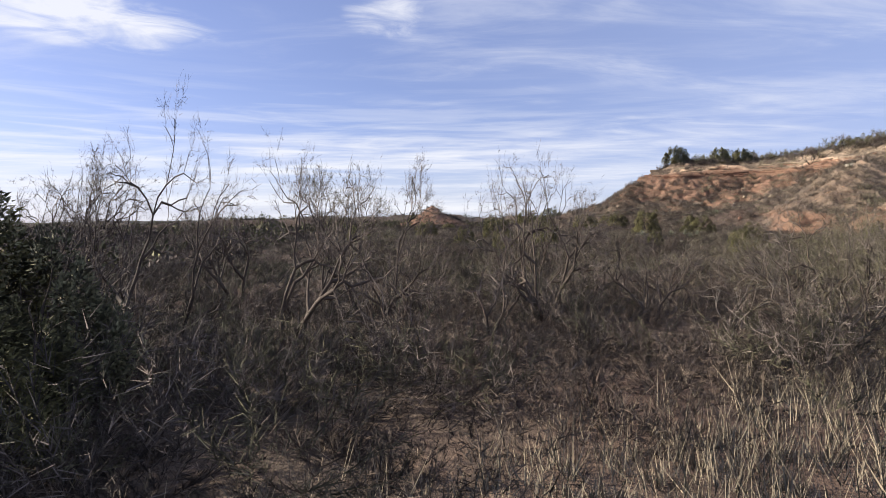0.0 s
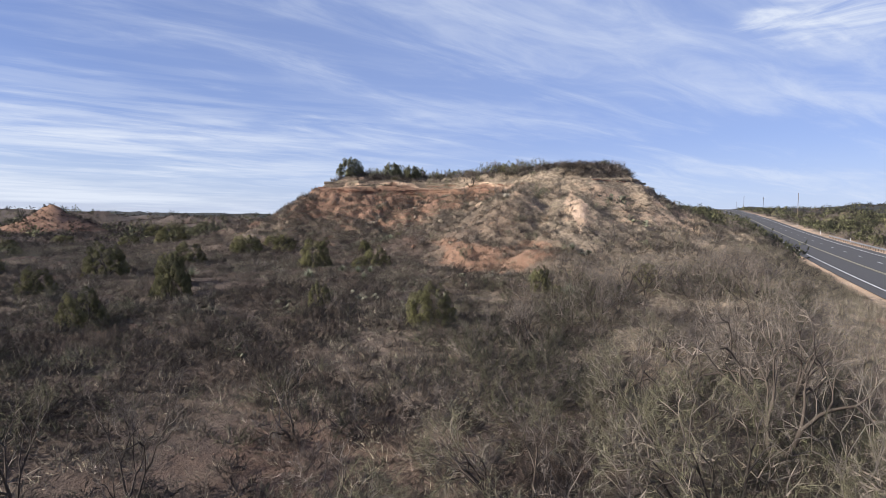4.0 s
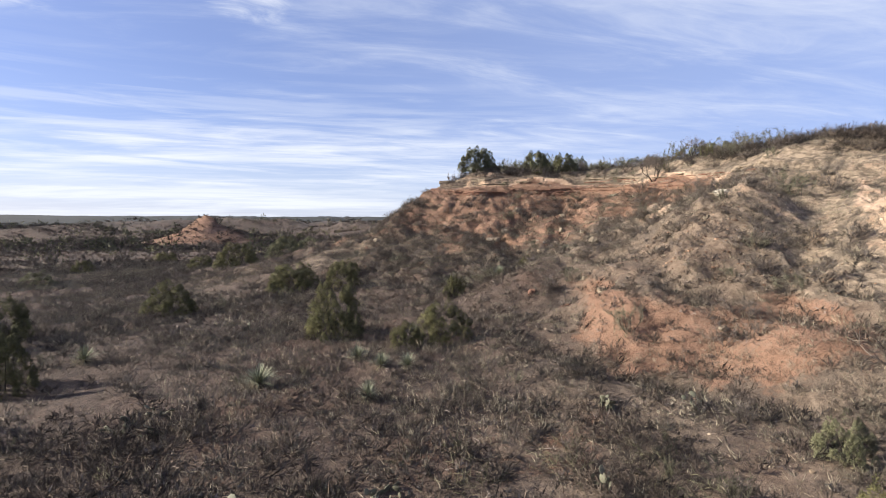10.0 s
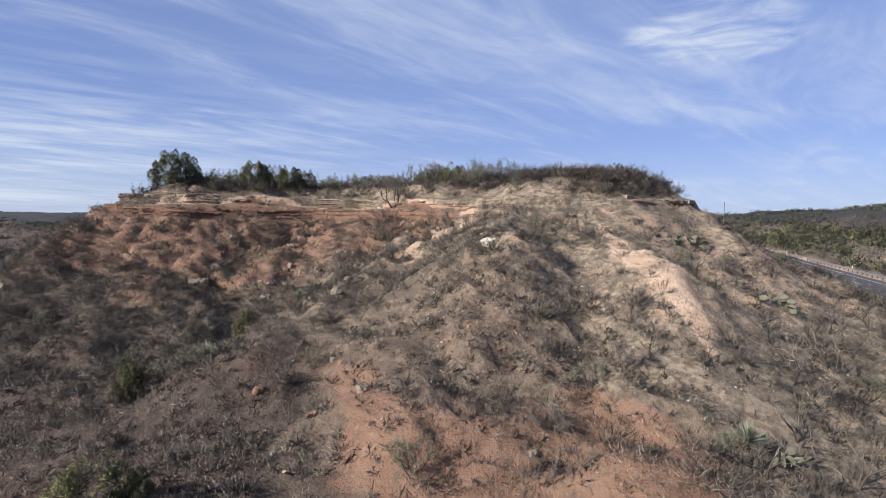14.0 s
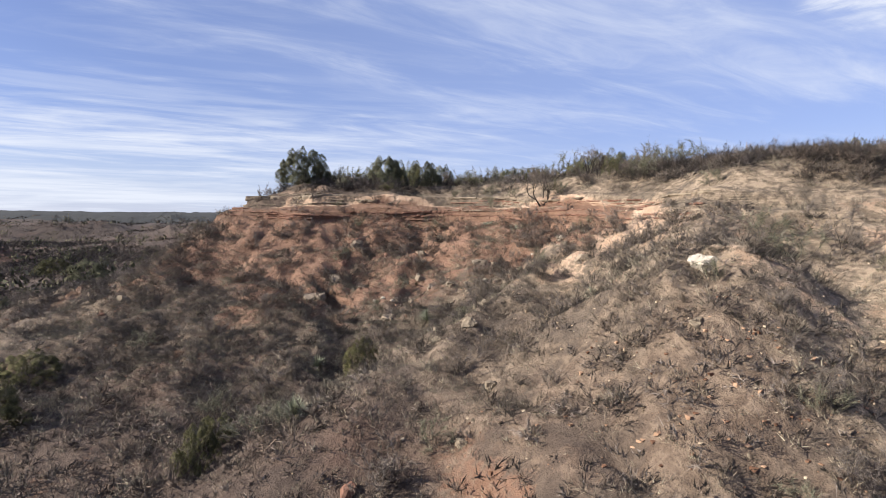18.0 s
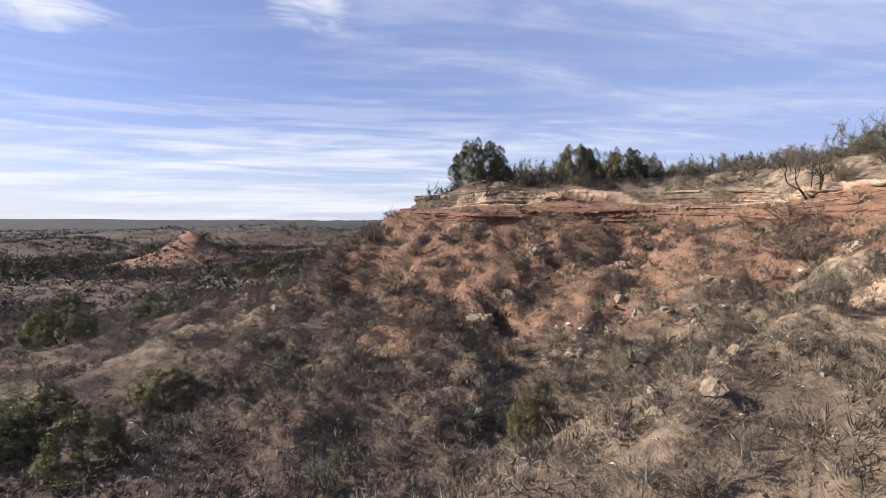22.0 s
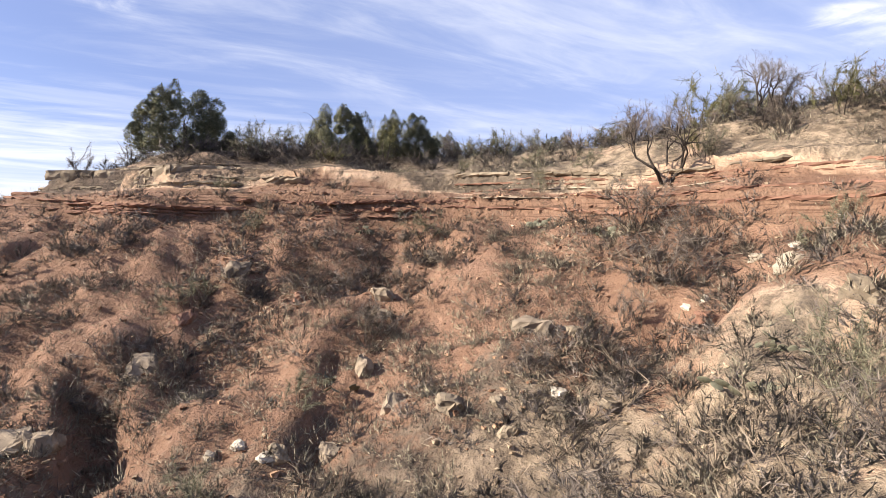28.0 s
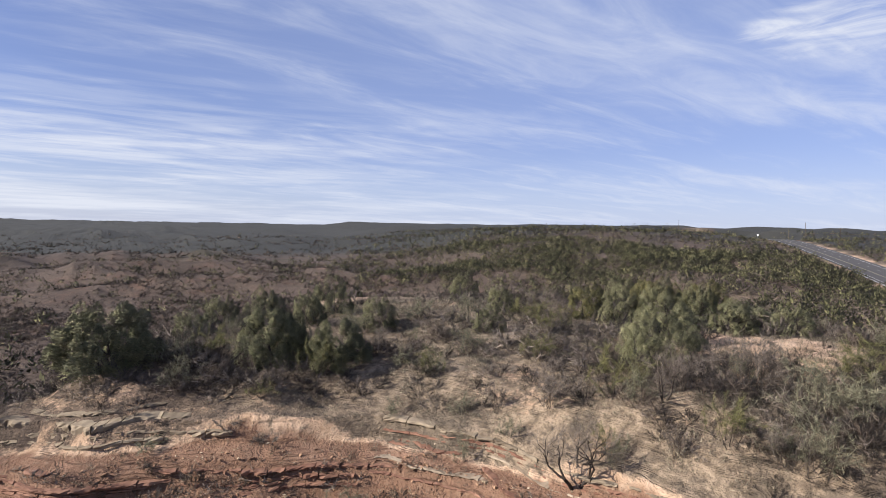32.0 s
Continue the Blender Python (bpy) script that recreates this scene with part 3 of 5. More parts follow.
def grow(rng, stems, high, lean, levels, kids, wander, thick, droop=0.0):
    """Branches by level: rows for tubes(). Each branch bends, thins and forks."""
    out = [[] for _ in range(levels)]

    def branch(p, way, length, r, level):
        n = 5 if level < 2 else 3
        for i in range(n):
            way = unit(way + rng.normal(0, wander, 3) + np.array([0, 0, 0.10 - droop * level]))
            q = p + way * length / n
            r2 = r * (0.82 if level < 2 else 0.70)
            out[level].append((p, q, r, r2))
            p, r = q, r2
            if level + 1 < levels and i >= (1 if level else 2) - (level > 1):
                for _ in range(rng.poisson(kids[level]) + (i == n - 1)):
                    side = unit(np.cross(way, rng.normal(0, 1, 3)))
                    branch(p, unit(way * rng.uniform(0.4, 0.9) + side * rng.uniform(0.6, 1.05)), length * rng.uniform(0.45, 0.72), r * 0.72, level + 1)

    turn = rng.uniform(0, 6.28)
    for k in range(stems):
        a = turn + 6.283 * k / stems + rng.normal(0, 0.35)
        tilt = lean * rng.uniform(0.5, 1.3)
        way = np.array([math.cos(a) * math.sin(tilt), math.sin(a) * math.sin(tilt), math.cos(tilt)])
        branch(np.array([math.cos(a), math.sin(a), 0]) * thick * 1.5 + np.array([0, 0, -0.12]), way, high * rng.uniform(0.42, 0.62), thick * rng.uniform(0.7, 1.1), 0)
    return out


def forked(rng, stems, depth, lean, angle, thick):
    """A tree that forks again and again into a broad crown: rows for tubes() by level."""
    out = [[] for _ in range(depth)]

    def go(p, way, length, r, level):
        for i in range(3 if level < 2 else 2):
            way = unit(way + rng.normal(0, 0.12 if level < 2 else 0.26, 3))
            q = p + way * length / (3 if level < 2 else 2)
            out[level].append((p, q, r, r * 0.91))
            p, r = q, r * 0.91
        if level + 1 < depth:
            for _ in range(2 + (rng.rand() < 0.18)):
                side = unit(np.cross(way, rng.normal(0, 1, 3)))
                go(p, unit(way + side * math.tan(angle) * rng.uniform(0.5, 1.35) + np.array([0, 0, 0.12])), length * rng.uniform(0.66, 0.92), r * 0.78, level + 1)

    turn = rng.uniform(0, 6.28)
    for k in range(stems):
        a = turn + 6.283 * k / stems + rng.normal(0, 0.3)
        tilt = lean * rng.uniform(0.5, 1.4)
        go(np.array([math.cos(a), math.sin(a), -2.0]) * thick, np.array([math.cos(a) * math.sin(tilt), math.sin(a) * math.sin(tilt), math.cos(tilt)]), 0.28 * rng.uniform(0.8, 1.2), thick, 0)
    return out


def spikes(rng, bases, ways, length, width):
    """Blades of one triangle each."""
    n = len(bases)
    side = unit(np.cross(ways, rng.normal(0, 1, (n, 3)))) * (width * rng.uniform(0.6, 1.3, (n, 1)))
    verts = np.stack([bases - side, bases + side, bases + ways * length], 1).reshape(-1, 3)
    return verts, np.arange(3 * n).reshape(-1, 3)


def ball_ways(rng, n, up=0.0):
    v = rng.normal(0, 1, (n, 3))
    v[:, 2] = np.abs(v[:, 2]) + up
    return unit(v)


def puffed(me, way):
    """Stores which way out of its plant each point of the mesh lies."""
    me.attributes.new("puff", "FLOAT_VECTOR", "POINT").data.foreach_set("vector", unit(way).astype(np.float32).ravel())
    return me


def on_ground(x, y, sink=0.04):
    return float(terrain(x, y)) - sink


def place(makers, spots, rng, sink=0.05, label="", category="", group="", turn=None):
    """Things at (x, y, width, height): the first of each maker is built, the rest are copies of it. The makers give things about 1 wide and 1 high."""
    built = {}
    for i, (x, y, wide, high) in enumerate(spots):
        k = i % len(makers)
        m = pose(x, y, on_ground(x, y, sink), rng.normal(0, 3), rng.normal(0, 3), rng.uniform(0, 360) if turn is None else turn)
        m = m @ Matrix.Diagonal((wide * rng.uniform(0.92, 1.08), wide * rng.uniform(0.92, 1.08), high, 1))
        if k not in built:
            built[k] = makers[k]()
            tagged(built[k], label, category, group)
            built[k].matrix_basis = m
        else:
            ob = copy_thing(built[k], m @ Matrix.Diagonal((*(1 / s for s in built[k].scale), 1)))
            ob.matrix_basis = m


# ---- kinds of plants and stones ----
def rods(rows, fit):
    """The thinnest branches, one long triangle each."""
    a, b, r = np.array([x[0] for x in rows]), np.array([x[1] for x in rows]), np.array([[x[2] * 0.9] for x in rows])
    side = unit(np.cross(b - a, np.random.RandomState(1).normal(0, 1, a.shape))) * r
    return np.stack([(a - side) * fit, (a + side) * fit, (b + (b - a) * 0.15) * fit], 1).reshape(-1, 3), np.arange(3 * len(a)).reshape(-1, 3)


def joined(*soups):
    verts, faces, n = [], [], 0
    for v, f in soups:
        verts.append(v)
        faces.append(f + n)
        n += len(v)
    return np.concatenate(verts), np.concatenate(faces)


def twiggy(rng, rows, count, length, wide, fit, spread=0.8, back=0.06):
    """Fine twigs that spring from the outer branches."""
    ends, ways = np.array([r[1] for r in rows]), unit(np.array([np.subtract(r[1], r[0]) for r in rows]))
    pick = rng.randint(0, len(rows), count)
    way = unit(ways[pick] + rng.normal(0, spread, (count, 3)) * 0.6 + [0, 0, 0.25])
    foot = ends[pick] - ways[pick] * rng.uniform(0, back, (count, 1))
    return spikes(rng, foot * fit, way, length * rng.uniform(0.5, 1.3, (count, 1)), wide)


def spread_of(out):
    pts = np.array([s[1] for lv in out for s in lv])
    reach = np.percentile(np.hypot(pts[:, 0], pts[:, 1]), 92)
    return np.array([0.42 / reach, 0.42 / reach, 0.93 / np.percentile(pts[:, 2], 98.5)])


def mesquite(seed, leafy=False, twigs=7000, thick=0.025, depth=8, pale=False):
    def make():
        rng = np.random.RandomState(seed)
        out = forked(rng, rng.randint(2, 4), depth, 0.72, 0.66, thick)
        fit = spread_of(out) * [1.22, 1.22, 1.0]
        thing = new("mesquite_tree")
        v, f = tubes([r for lv in out[:depth - 4] for r in lv], 5)
        part("trunk", mesh_of("trunk", v * fit, f, True), WEATHERED if pale else BARK, thing)
        v, f = tubes([r for lv in out[depth - 4:-2] for r in lv], 3)
        branch = part("crown", mesh_of("crown", v * fit, f), WEATHERED if pale else TWIG, thing, "bare bleached branches" if pale else "bare grey-brown branches")
        v, f = joined(rods(out[-2] + out[-1], fit), twiggy(rng, out[-3] + out[-2] + out[-1], twigs, 0.036, 0.0007, fit, 1.2, 0.10))
        tagged(part("spray", mesh_of("spray", v, f), TWIG_OLIVE if leafy else TWIG, branch, "fine bare twigs"), kind="stuff")
        return thing
    return make


def shrub(seed, leaves=None, stems=9, twigs=1900):
    def make():
        rng = np.random.RandomState(seed)
        out = grow(rng, stems, 1.0, 0.85, 3, (0.30, 0.14), 0.16, 0.014)
        fit = spread_of(out)
        thing = new("shrub")
        v, f = tubes(out[0], 3)
        part("stock", mesh_of("stock", v * fit, f), BARK, thing)
        rows = out[1] + out[2]
        v, f = tubes(out[1], 3)
        branch = part("crown", mesh_of("crown", v * fit, f), TWIG, thing)
        v, f = joined(rods(out[2], fit), twiggy(rng, rows, twigs, 0.115, 0.0030, fit, 1.3, 0.22))
        tagged(part("spray", mesh_of("spray", v, f), leaves or TWIG, branch), kind="stuff")
        return thing
    return make


def juniper(seed, leaf, lobes=56, sprays=380, leafsize=0.54):
    def make():
        rng = np.random.RandomState(seed)
        thing = new("juniper_bush")
        stems = grow(rng, 3, 0.95, 0.5, 3, (0.6, 0.4), 0.14, 0.030)
        v, f = tubes([s for lv in stems for s in lv], 4)
        fit = np.array([0.42 / np.abs(v[:, :2]).max(), 0.42 / np.abs(v[:, :2]).max(), 0.85 / v[:, 2].max()])
        part("trunk", mesh_of("trunk", v * fit, f, True), BARK, thing)
        centres, ways, puffs = [], [], []
        for k in range(lobes):
            h, a = ((k + rng.rand()) / lobes) ** 1.5, 2.4 * k + rng.normal(0, 0.4)
            r = 0.44 * (1 - 0.88 * h ** 2.2) ** 0.5 * rng.uniform(0.45, 1.05) ** 0.5
            w = np.array([math.cos(a), math.sin(a), 0.5])
            c = np.array([w[0] * r, w[1] * r, 0.05 + 0.74 * h * rng.uniform(0.85, 1.12)])
            size, tall = rng.uniform(0.055, 0.105), rng.uniform(1.3, 2.5)
            d = unit(rng.normal(0, 1, (sprays, 3)))
            taper = np.where(d[:, 2:] > 0, 1 - 0.55 * d[:, 2:], 1.0)
            q = c + d * np.array([size, size, size * tall]) * np.concatenate([taper, taper, np.ones((sprays, 1))], 1) * rng.uniform(0.55, 1.0, (sprays, 1))
            centres.append(q)
            puffs.append(d * 0.75 + np.array([w[0] * 0.5, w[1] * 0.5, 0.45]))
            ways.append(unit(d * 0.8 + rng.normal(0, 0.35, (sprays, 3)) + np.array([w[0] * 0.3, w[1] * 0.3, 0.40])))
        v, f = spikes(rng, np.concatenate(centres), np.concatenate(ways), leafsize * 0.040 * rng.uniform(0.6, 1.4, (lobes * sprays, 1)), leafsize * 0.0112)
        part("crown", puffed(mesh_of("crown", v, f), np.repeat(np.concatenate(puffs), 3, 0)), leaf, thing, "dense scale-leaf sprays")
        return thing
    return make


def yucca(seed):
    def make():
        rng = np.random.RandomState(seed)
        thing = new("yucca")
        for name, count, mat, low, high in (("rosette", 170, YUCCA, 0.10, 1.35), ("skirt", 40, YUCCA_DRY, 1.35, 2.0)):
            a, tilt = rng.uniform(0, 6.283, count), rng.uniform(low, high, count)
            way = np.stack([np.cos(a) * np.sin(tilt), np.sin(a) * np.sin(tilt), np.cos(tilt)], -1)
            side = np.stack([-np.sin(a), np.cos(a), 0 * a], -1)
            length = rng.uniform(0.42, 0.56, (count, 1))
            base = np.array([0, 0, 0.12]) + way * 0.03
            rows = [base + way * length * t + np.array([0, 0, -1]) * t * t * 0.07 * np.sin(tilt)[:, None] for t in (0, 0.5, 1.0)]
            wide = 0.0105
            v = np.stack([rows[0] - side * wide, rows[0] + side * wide, rows[1] + side * wide * 0.8, rows[1] - side * wide * 0.8,
                          rows[2] + side * 0.002, rows[2] - side * 0.002], 1).reshape(-1, 3)
            f = (np.arange(count) * 6)[:, None, None] + np.array([[0, 1, 2, 3], [3, 2, 4, 5]])
            part(name, mesh_of(name, v, f.reshape(-1, 4)), mat, thing, "" if name == "rosette" else "dead straw-coloured skirt of leaves")
        v, f = tubes([((0, 0, -0.1), (0, 0, 0.14), 0.05, 0.045)], 7)
        part("stem", mesh_of("stem", v, f), BARK, thing)
        return thing
    return make


def pad_mesh():
    bm = bmesh.new()
    bmesh.ops.create_uvsphere(bm, u_segments=8, v_segments=5, radius=0.5)
    bmesh.ops.scale(bm, vec=(0.82, 0.17, 1.0), verts=bm.verts)
    bmesh.ops.translate(bm, vec=(0, 0, 0.48), verts=bm.verts)
    me = bpy.data.meshes.new("pad")
    bm.to_mesh(me)
    bm.free()
    me.materials.append(PAD)
    return me


PAD_MESH = []


def prickly_pear(seed, pads=16):
    def make():
        rng = np.random.RandomState(seed)
        if not PAD_MESH:
            PAD_MESH.append(pad_mesh())
        thing = new("prickly_pear")
        made = []
        for k in range(pads):
            ob = part("pad", PAD_MESH[0], PAD, thing)
            if k < pads * 0.45 or not made:
                at = Matrix.Translation((rng.normal(0, 0.24), rng.normal(0, 0.24), -0.03))
            else:
                at = made[rng.randint(len(made))] @ Matrix.Translation((rng.uniform(-0.1, 0.1), 0, 0.9 * 0.30))
            m = at @ pose(0, 0, 0, rng.normal(0, 24), rng.normal(0, 28), rng.uniform(0, 360))
            m = Matrix.LocRotScale(m.translation, m.to_quaternion(), None)
            made.append(m)
            s = rng.uniform(0.22, 0.36)
            ob.matrix_basis = m @ Matrix.Diagonal((s, s, s, 1))
        return thing
    return make


def stone_mesh(seed, flat=0.7, cuts=9):
    """An angular block: a ball cut by planes, with worn edges."""
    rng = np.random.RandomState(seed)
    bm = bmesh.new()
    bmesh.ops.create_cube(bm, size=1.0)
    for _ in range(cuts):
        w = Vector(unit(rng.normal(0, 1, 3)))
        geom = bm.verts[:] + bm.edges[:] + bm.faces[:]
        res = bmesh.ops.bisect_plane(bm, geom=geom, plane_co=w * rng.uniform(0.36, 0.52), plane_no=w, clear_outer=True)
        cut = [e for e in res["geom_cut"] if isinstance(e, bmesh.types.BMEdge)]
        if len(cut) > 2:
            bmesh.ops.contextual_create(bm, geom=cut)
    bmesh.ops.bevel(bm, geom=bm.edges[:], offset=0.035, segments=1, affect="EDGES", clamp_overlap=True)
    bmesh.ops.triangulate(bm, faces=bm.faces[:])
    for longest in (0.2, 0.11):
        bmesh.ops.subdivide_edges(bm, edges=[e for e in bm.edges if e.calc_length() > longest], cuts=1)
        bmesh.ops.triangulate(bm, faces=bm.faces[:])
    for v in bm.verts:
        v.co += noise.noise_vector(v.co * 2.3 + Vector((seed, 0, 0))) * 0.17 + noise.noise_vector(v.co * 6 + Vector((seed, 3, 0))) * 0.07 + noise.noise_vector(v.co * 15 + Vector((seed, 9, 0))) * 0.03
        v.co.z *= flat
    me = bpy.data.meshes.new("boulder")
    bm.to_mesh(me)
    bm.free()
    return me


STONES = [stone_mesh(s, f) for s, f in ((1, 0.9), (2, 0.7), (3, 0.8), (4, 1.0), (5, 0.6), (6, 0.8))]


def boulders(spots, mat, label, group, seed):
    rng = np.random.RandomState(seed)
    for i, (x, y, wide, high) in enumerate(spots):
        me = STONES[(i + seed) % len(STONES)].copy()
        me.materials.append(mat)
        ob = tagged(new("boulder", me), label, "rock", group)
        z = on_ground(x, y, 0) - high * 0.04
        ob.matrix_basis = pose(x, y, z, rng.normal(0, 14), rng.normal(0, 14), rng.uniform(0, 360)) @ Matrix.Diagonal((wide * 1.0, wide * rng.uniform(0.75, 1.05), high * 1.25, 1))

# ---- rock ledges of the bluff ----
def rim_line(first, last, gap):
    """Points along the bluff's edge between two of its corners, with the way out, turning smoothly."""
    way = np.roll(RIM, -1, 0) - RIM
    out = unit(np.stack([way[:, 1], -way[:, 0]], -1))
    corner = unit(out + np.roll(out, 1, 0))
    p, o = [], []
    for i in range(first, last):
        t = np.arange(0, 1, gap / np.linalg.norm(way[i]))[:, None]
        p.append(RIM[i] + way[i] * t)
        o.append(unit(np.where(t < 0.5, corner[i] * (1 - 2 * t) + out[i] * 2 * t, out[i] * (2 - 2 * t) + corner[i + 1] * (2 * t - 1))))
    return np.concatenate(p), np.concatenate(o)


def wander(s, size, seed, octaves=3):
    return fbm(s, s * 0 + seed * 3.7, size, octaves, seed)


def slab(thing, mat, front, out, low, high, deep, rng):
    """One plate of a bed: a closed band whose front is worn and undercut."""
    n = len(front)
    cut, lip = rng.uniform(0.03, 0.10), rng.uniform(0.01, 0.05)
    mid = low + (high - low) * rng.uniform(0.3, 0.5)
    rows = [(low, -deep), (low, -cut), (mid, 0.0), (high - 0.25 * (high - low), 0.0), (high, -lip), (high + 0.02, -deep)]
    ring = []
    for z, off in rows:
        at = front + out * (off + (rng.normal(0, 0.026, (n, 1)) if off > -deep else 0))
        ring.append(np.concatenate([at, (z + rng.normal(0, 0.014, n))[:, None]], 1))
    bm = bmesh.new()
    loops = [[bm.verts.new(ring[k][i]) for k in range(6)] for i in range(n)]
    for a, b in zip(loops, loops[1:]):
        for k in range(6):
            bm.faces.new((a[k], b[k], b[(k + 1) % 6], a[(k + 1) % 6]))
    bm.faces.new(loops[0])
    bm.faces.new(loops[-1][::-1])
    part("slab", bm, mat, thing)


def ledge(name, label, first, last, beds, seed, broken=0.0):
    """Beds set into the slope along its contours: rows of (height, thickness, overhang, material)."""
    rng = np.random.RandomState(seed)
    thing = tagged(new(name), label, "rock ledge", kind="structure")
    gap = 0.18
    p, out = rim_line(first, last, gap)
    s = np.arange(len(p)) * gap
    at = np.arange(-2.5, 7, 0.06)
    for k, (z, thick, over, mat) in enumerate(beds):
        zz = z + 0.16 * wander(s, 9, 5 + seed) + 0.05 * wander(s, 2.5, 9 + seed)
        h = terrain(p[:, :1] + out[:, :1] * at, p[:, 1:] + out[:, 1:] * at)
        low = h < zz[:, None]
        found = low.any(1) & ~low[:, 0]
        d = at[low.argmax(1)]
        d = np.convolve(np.pad(d, 3, "edge"), np.ones(7) / 7, "valid")
        there = step(broken - 0.35, broken + 0.05, wander(s, 5.5, 20 + 7 * k + seed) + 0.25 * wander(s, 1.3, 60 + k))
        d = d + over * (0.35 + 0.75 * wander(s, 1.7, 40 + k)) - 0.5 * (1 - there) + 0.05 * wander(s, 0.5, 80 + k)
        tall = thick * (0.85 + 0.4 * wander(s, 2.1, 100 + k)).clip(0.35)
        i = 0
        while i < len(p) - 4:
            n = int(rng.uniform(0.75, 1.7) / gap) if over > 0.09 else int(rng.uniform(0.9, 3.2) / gap)
            j = min(i + n, len(p))
            if j - i > 3 and found[i:j].all() and there[i:j].max() > 0.15:
                front = p[i:j] + out[i:j] * (d[i:j, None] + rng.normal(0, 0.25) * over)
                along = unit(front[-1] - front[0])
                front[0], front[-1] = front[0] + along * 0.02, front[-1] - along * 0.02
                dz = rng.normal(0, 0.02)
                slab(thing, mat, front, out[i:j], zz[i:j] - tall[i:j] / 2 + dz, zz[i:j] + tall[i:j] / 2 + dz, 0.30 + over, rng)
            i = j - 1
    return thing


ledge("caprock_ledge", "tan sandstone caprock ledge, cracked and overhanging", 0, 2,
      [(13.44, 0.40, 0.30, ROCK_TAN), (13.08, 0.26, 0.10, ROCK_TAN), (12.86, 0.14, 0.16, ROCK_TAN), (13.72, 0.14, 0.06, ROCK_TAN)], 1, -0.30)
ledge("red_ledge", "thin-bedded red sandstone ledge with undercut shelves", 0, 3,
      [(12.36, 0.17, 0.22, ROCK_RED), (12.19, 0.13, 0.06, ROCK_RED), (12.05, 0.14, 0.18, ROCK_RED), (11.90, 0.11, 0.05, ROCK_RED), (11.76, 0.13, 0.12, ROCK_RED)], 2, 0.05)
ledge("layered_bank", "red layered bank with thin pale beds", 3, 7,
      [(13.36, 0.16, 0.12, ROCK_TAN), (13.16, 0.14, 0.05, ROCK_RED), (12.98, 0.10, 0.02, ROCK_RED), (12.84, 0.07, 0.06, BED_PALE), (12.68, 0.13, 0.03, ROCK_RED),
       (12.52, 0.12, 0.05, ROCK_RED), (12.36, 0.06, 0.05, BED_PALE), (12.18, 0.14, 0.02, ROCK_RED), (11.98, 0.12, 0.03, ROCK_RED)], 3, -0.25)
ledge("caprock_corner", "tan sandstone ledge broken at the corner", 8, 10, [(13.45, 0.30, 0.42, ROCK_TAN), (13.10, 0.20, 0.18, ROCK_RED)], 4, 0.0)

# ---- plants that stand out, one by one ----
rng = np.random.RandomState(11)
JUNIPERS_FLAT = [(14.6, 74, 3.8, 2.4), (25.1, 64.8, 3.6, 3.3), (30.4, 62.5, 3.6, 2.2), (28.3, 61.6, 1.9, 1.4), (21.9, 79.9, 3.8, 2.0), (11.8, 59.9, 2.7, 3.0),
                 (34.9, 43.3, 2.1, 2.0), (35.3, 42.0, 1.0, 0.7), (15.6, 97, 4.9, 2.6), (33.9, 73, 1.6, 1.1), (18.8, 46, 1.9, 1.7), (22.6, 38.7, 3.0, 2.5),
                 (11.3, 55.4, 2.8, 3.0), (-1.5, 72.3, 3.6, 2.2), (7.5, 68.2, 4.4, 3.0), (41.1, 77.8, 2.1, 2.0), (33.2, 71.6, 1.7, 1.6), (22.2, 82.1, 4.4, 2.3),
                 (26.0, 78.8, 3.4, 2.2), (26.4, 84.8, 3.2, 1.5)]
# first four: added at and beyond the start view's left edge, to shade near ground
JUNIPERS_AWAY = [(-7.6, 9.4, 4.2, 4.2), (-9.8, 7.8, 4.6, 4.8), (-11.5, 10.5, 4.4, 4.4), (-6.6, 6.2, 3.0, 2.4), (20.5, 100.3, 5, 2.8), (-3.9, 109.7, 2.7, 1.9), (10.7, 104, 3.4, 1.7), (-2.1, 94.7, 3.3, 1.7), (1.8, 123.8, 4.3, 1.8), (17.6, 151, 6, 3.0),
                 (23, 143, 6.5, 3.2), (-9, 63, 3.2, 2.4), (3.2, 60.5, 2.6, 2.1), (-5.6, 8.6, 3.6, 3.4), (-4.9, 6.7, 3.0, 2.4), (6.2, 47.5, 2.6, 2.2), (38, 47, 1.6, 1.4), (44, 41, 2.2, 1.8), (-9.6, 12.0, 3.0, 2.4),
                 (69.6, 90.1, 4.6, 2.8), (79.2, 98.4, 3.9, 3.4), (80.8, 95.0, 4.3, 3.2), (79.1, 91.4, 4.6, 2.0), (84, 101, 4.2, 3.0), (73, 99, 3.6, 2.7)]
JUNIPERS_RIM = [(43.8, 101.3, 4.8, 3.3), (51.0, 99.6, 4.0, 3.2), (53.8, 97.4, 3.5, 2.5), (52.4, 101.0, 2.9, 2.0)]
JUNIPERS_TOP = [(74.8, 72.5, 2.4, 1.9), (63.8, 98.5, 2.6, 1.7), (58.6, 103, 2.8, 2.2),
                (74.9, 94.5, 3.4, 3.3), (76.3, 92.9, 3.4, 3.1), (73.0, 96.2, 3.2, 2.8), (83.4, 104.6, 4.0, 3.0), (76.7, 90.4, 3.2, 2.2), (79.4, 88.4, 3.2, 2.0), (65.6, 88.4, 2.8, 2.3), (66.6, 87.4, 2.4, 2.0),
                (53.4, 110.8, 3.2, 2.8), (55.2, 106.4, 2.6, 2.4), (57.6, 109.0, 3.2, 3.0), (50.6, 111.4, 3.0, 2.4), (72.7, 114.4, 3.4, 3.0), (68.8, 103.6, 2.4, 2.2), (48.2, 107.4, 2.6, 1.8)]
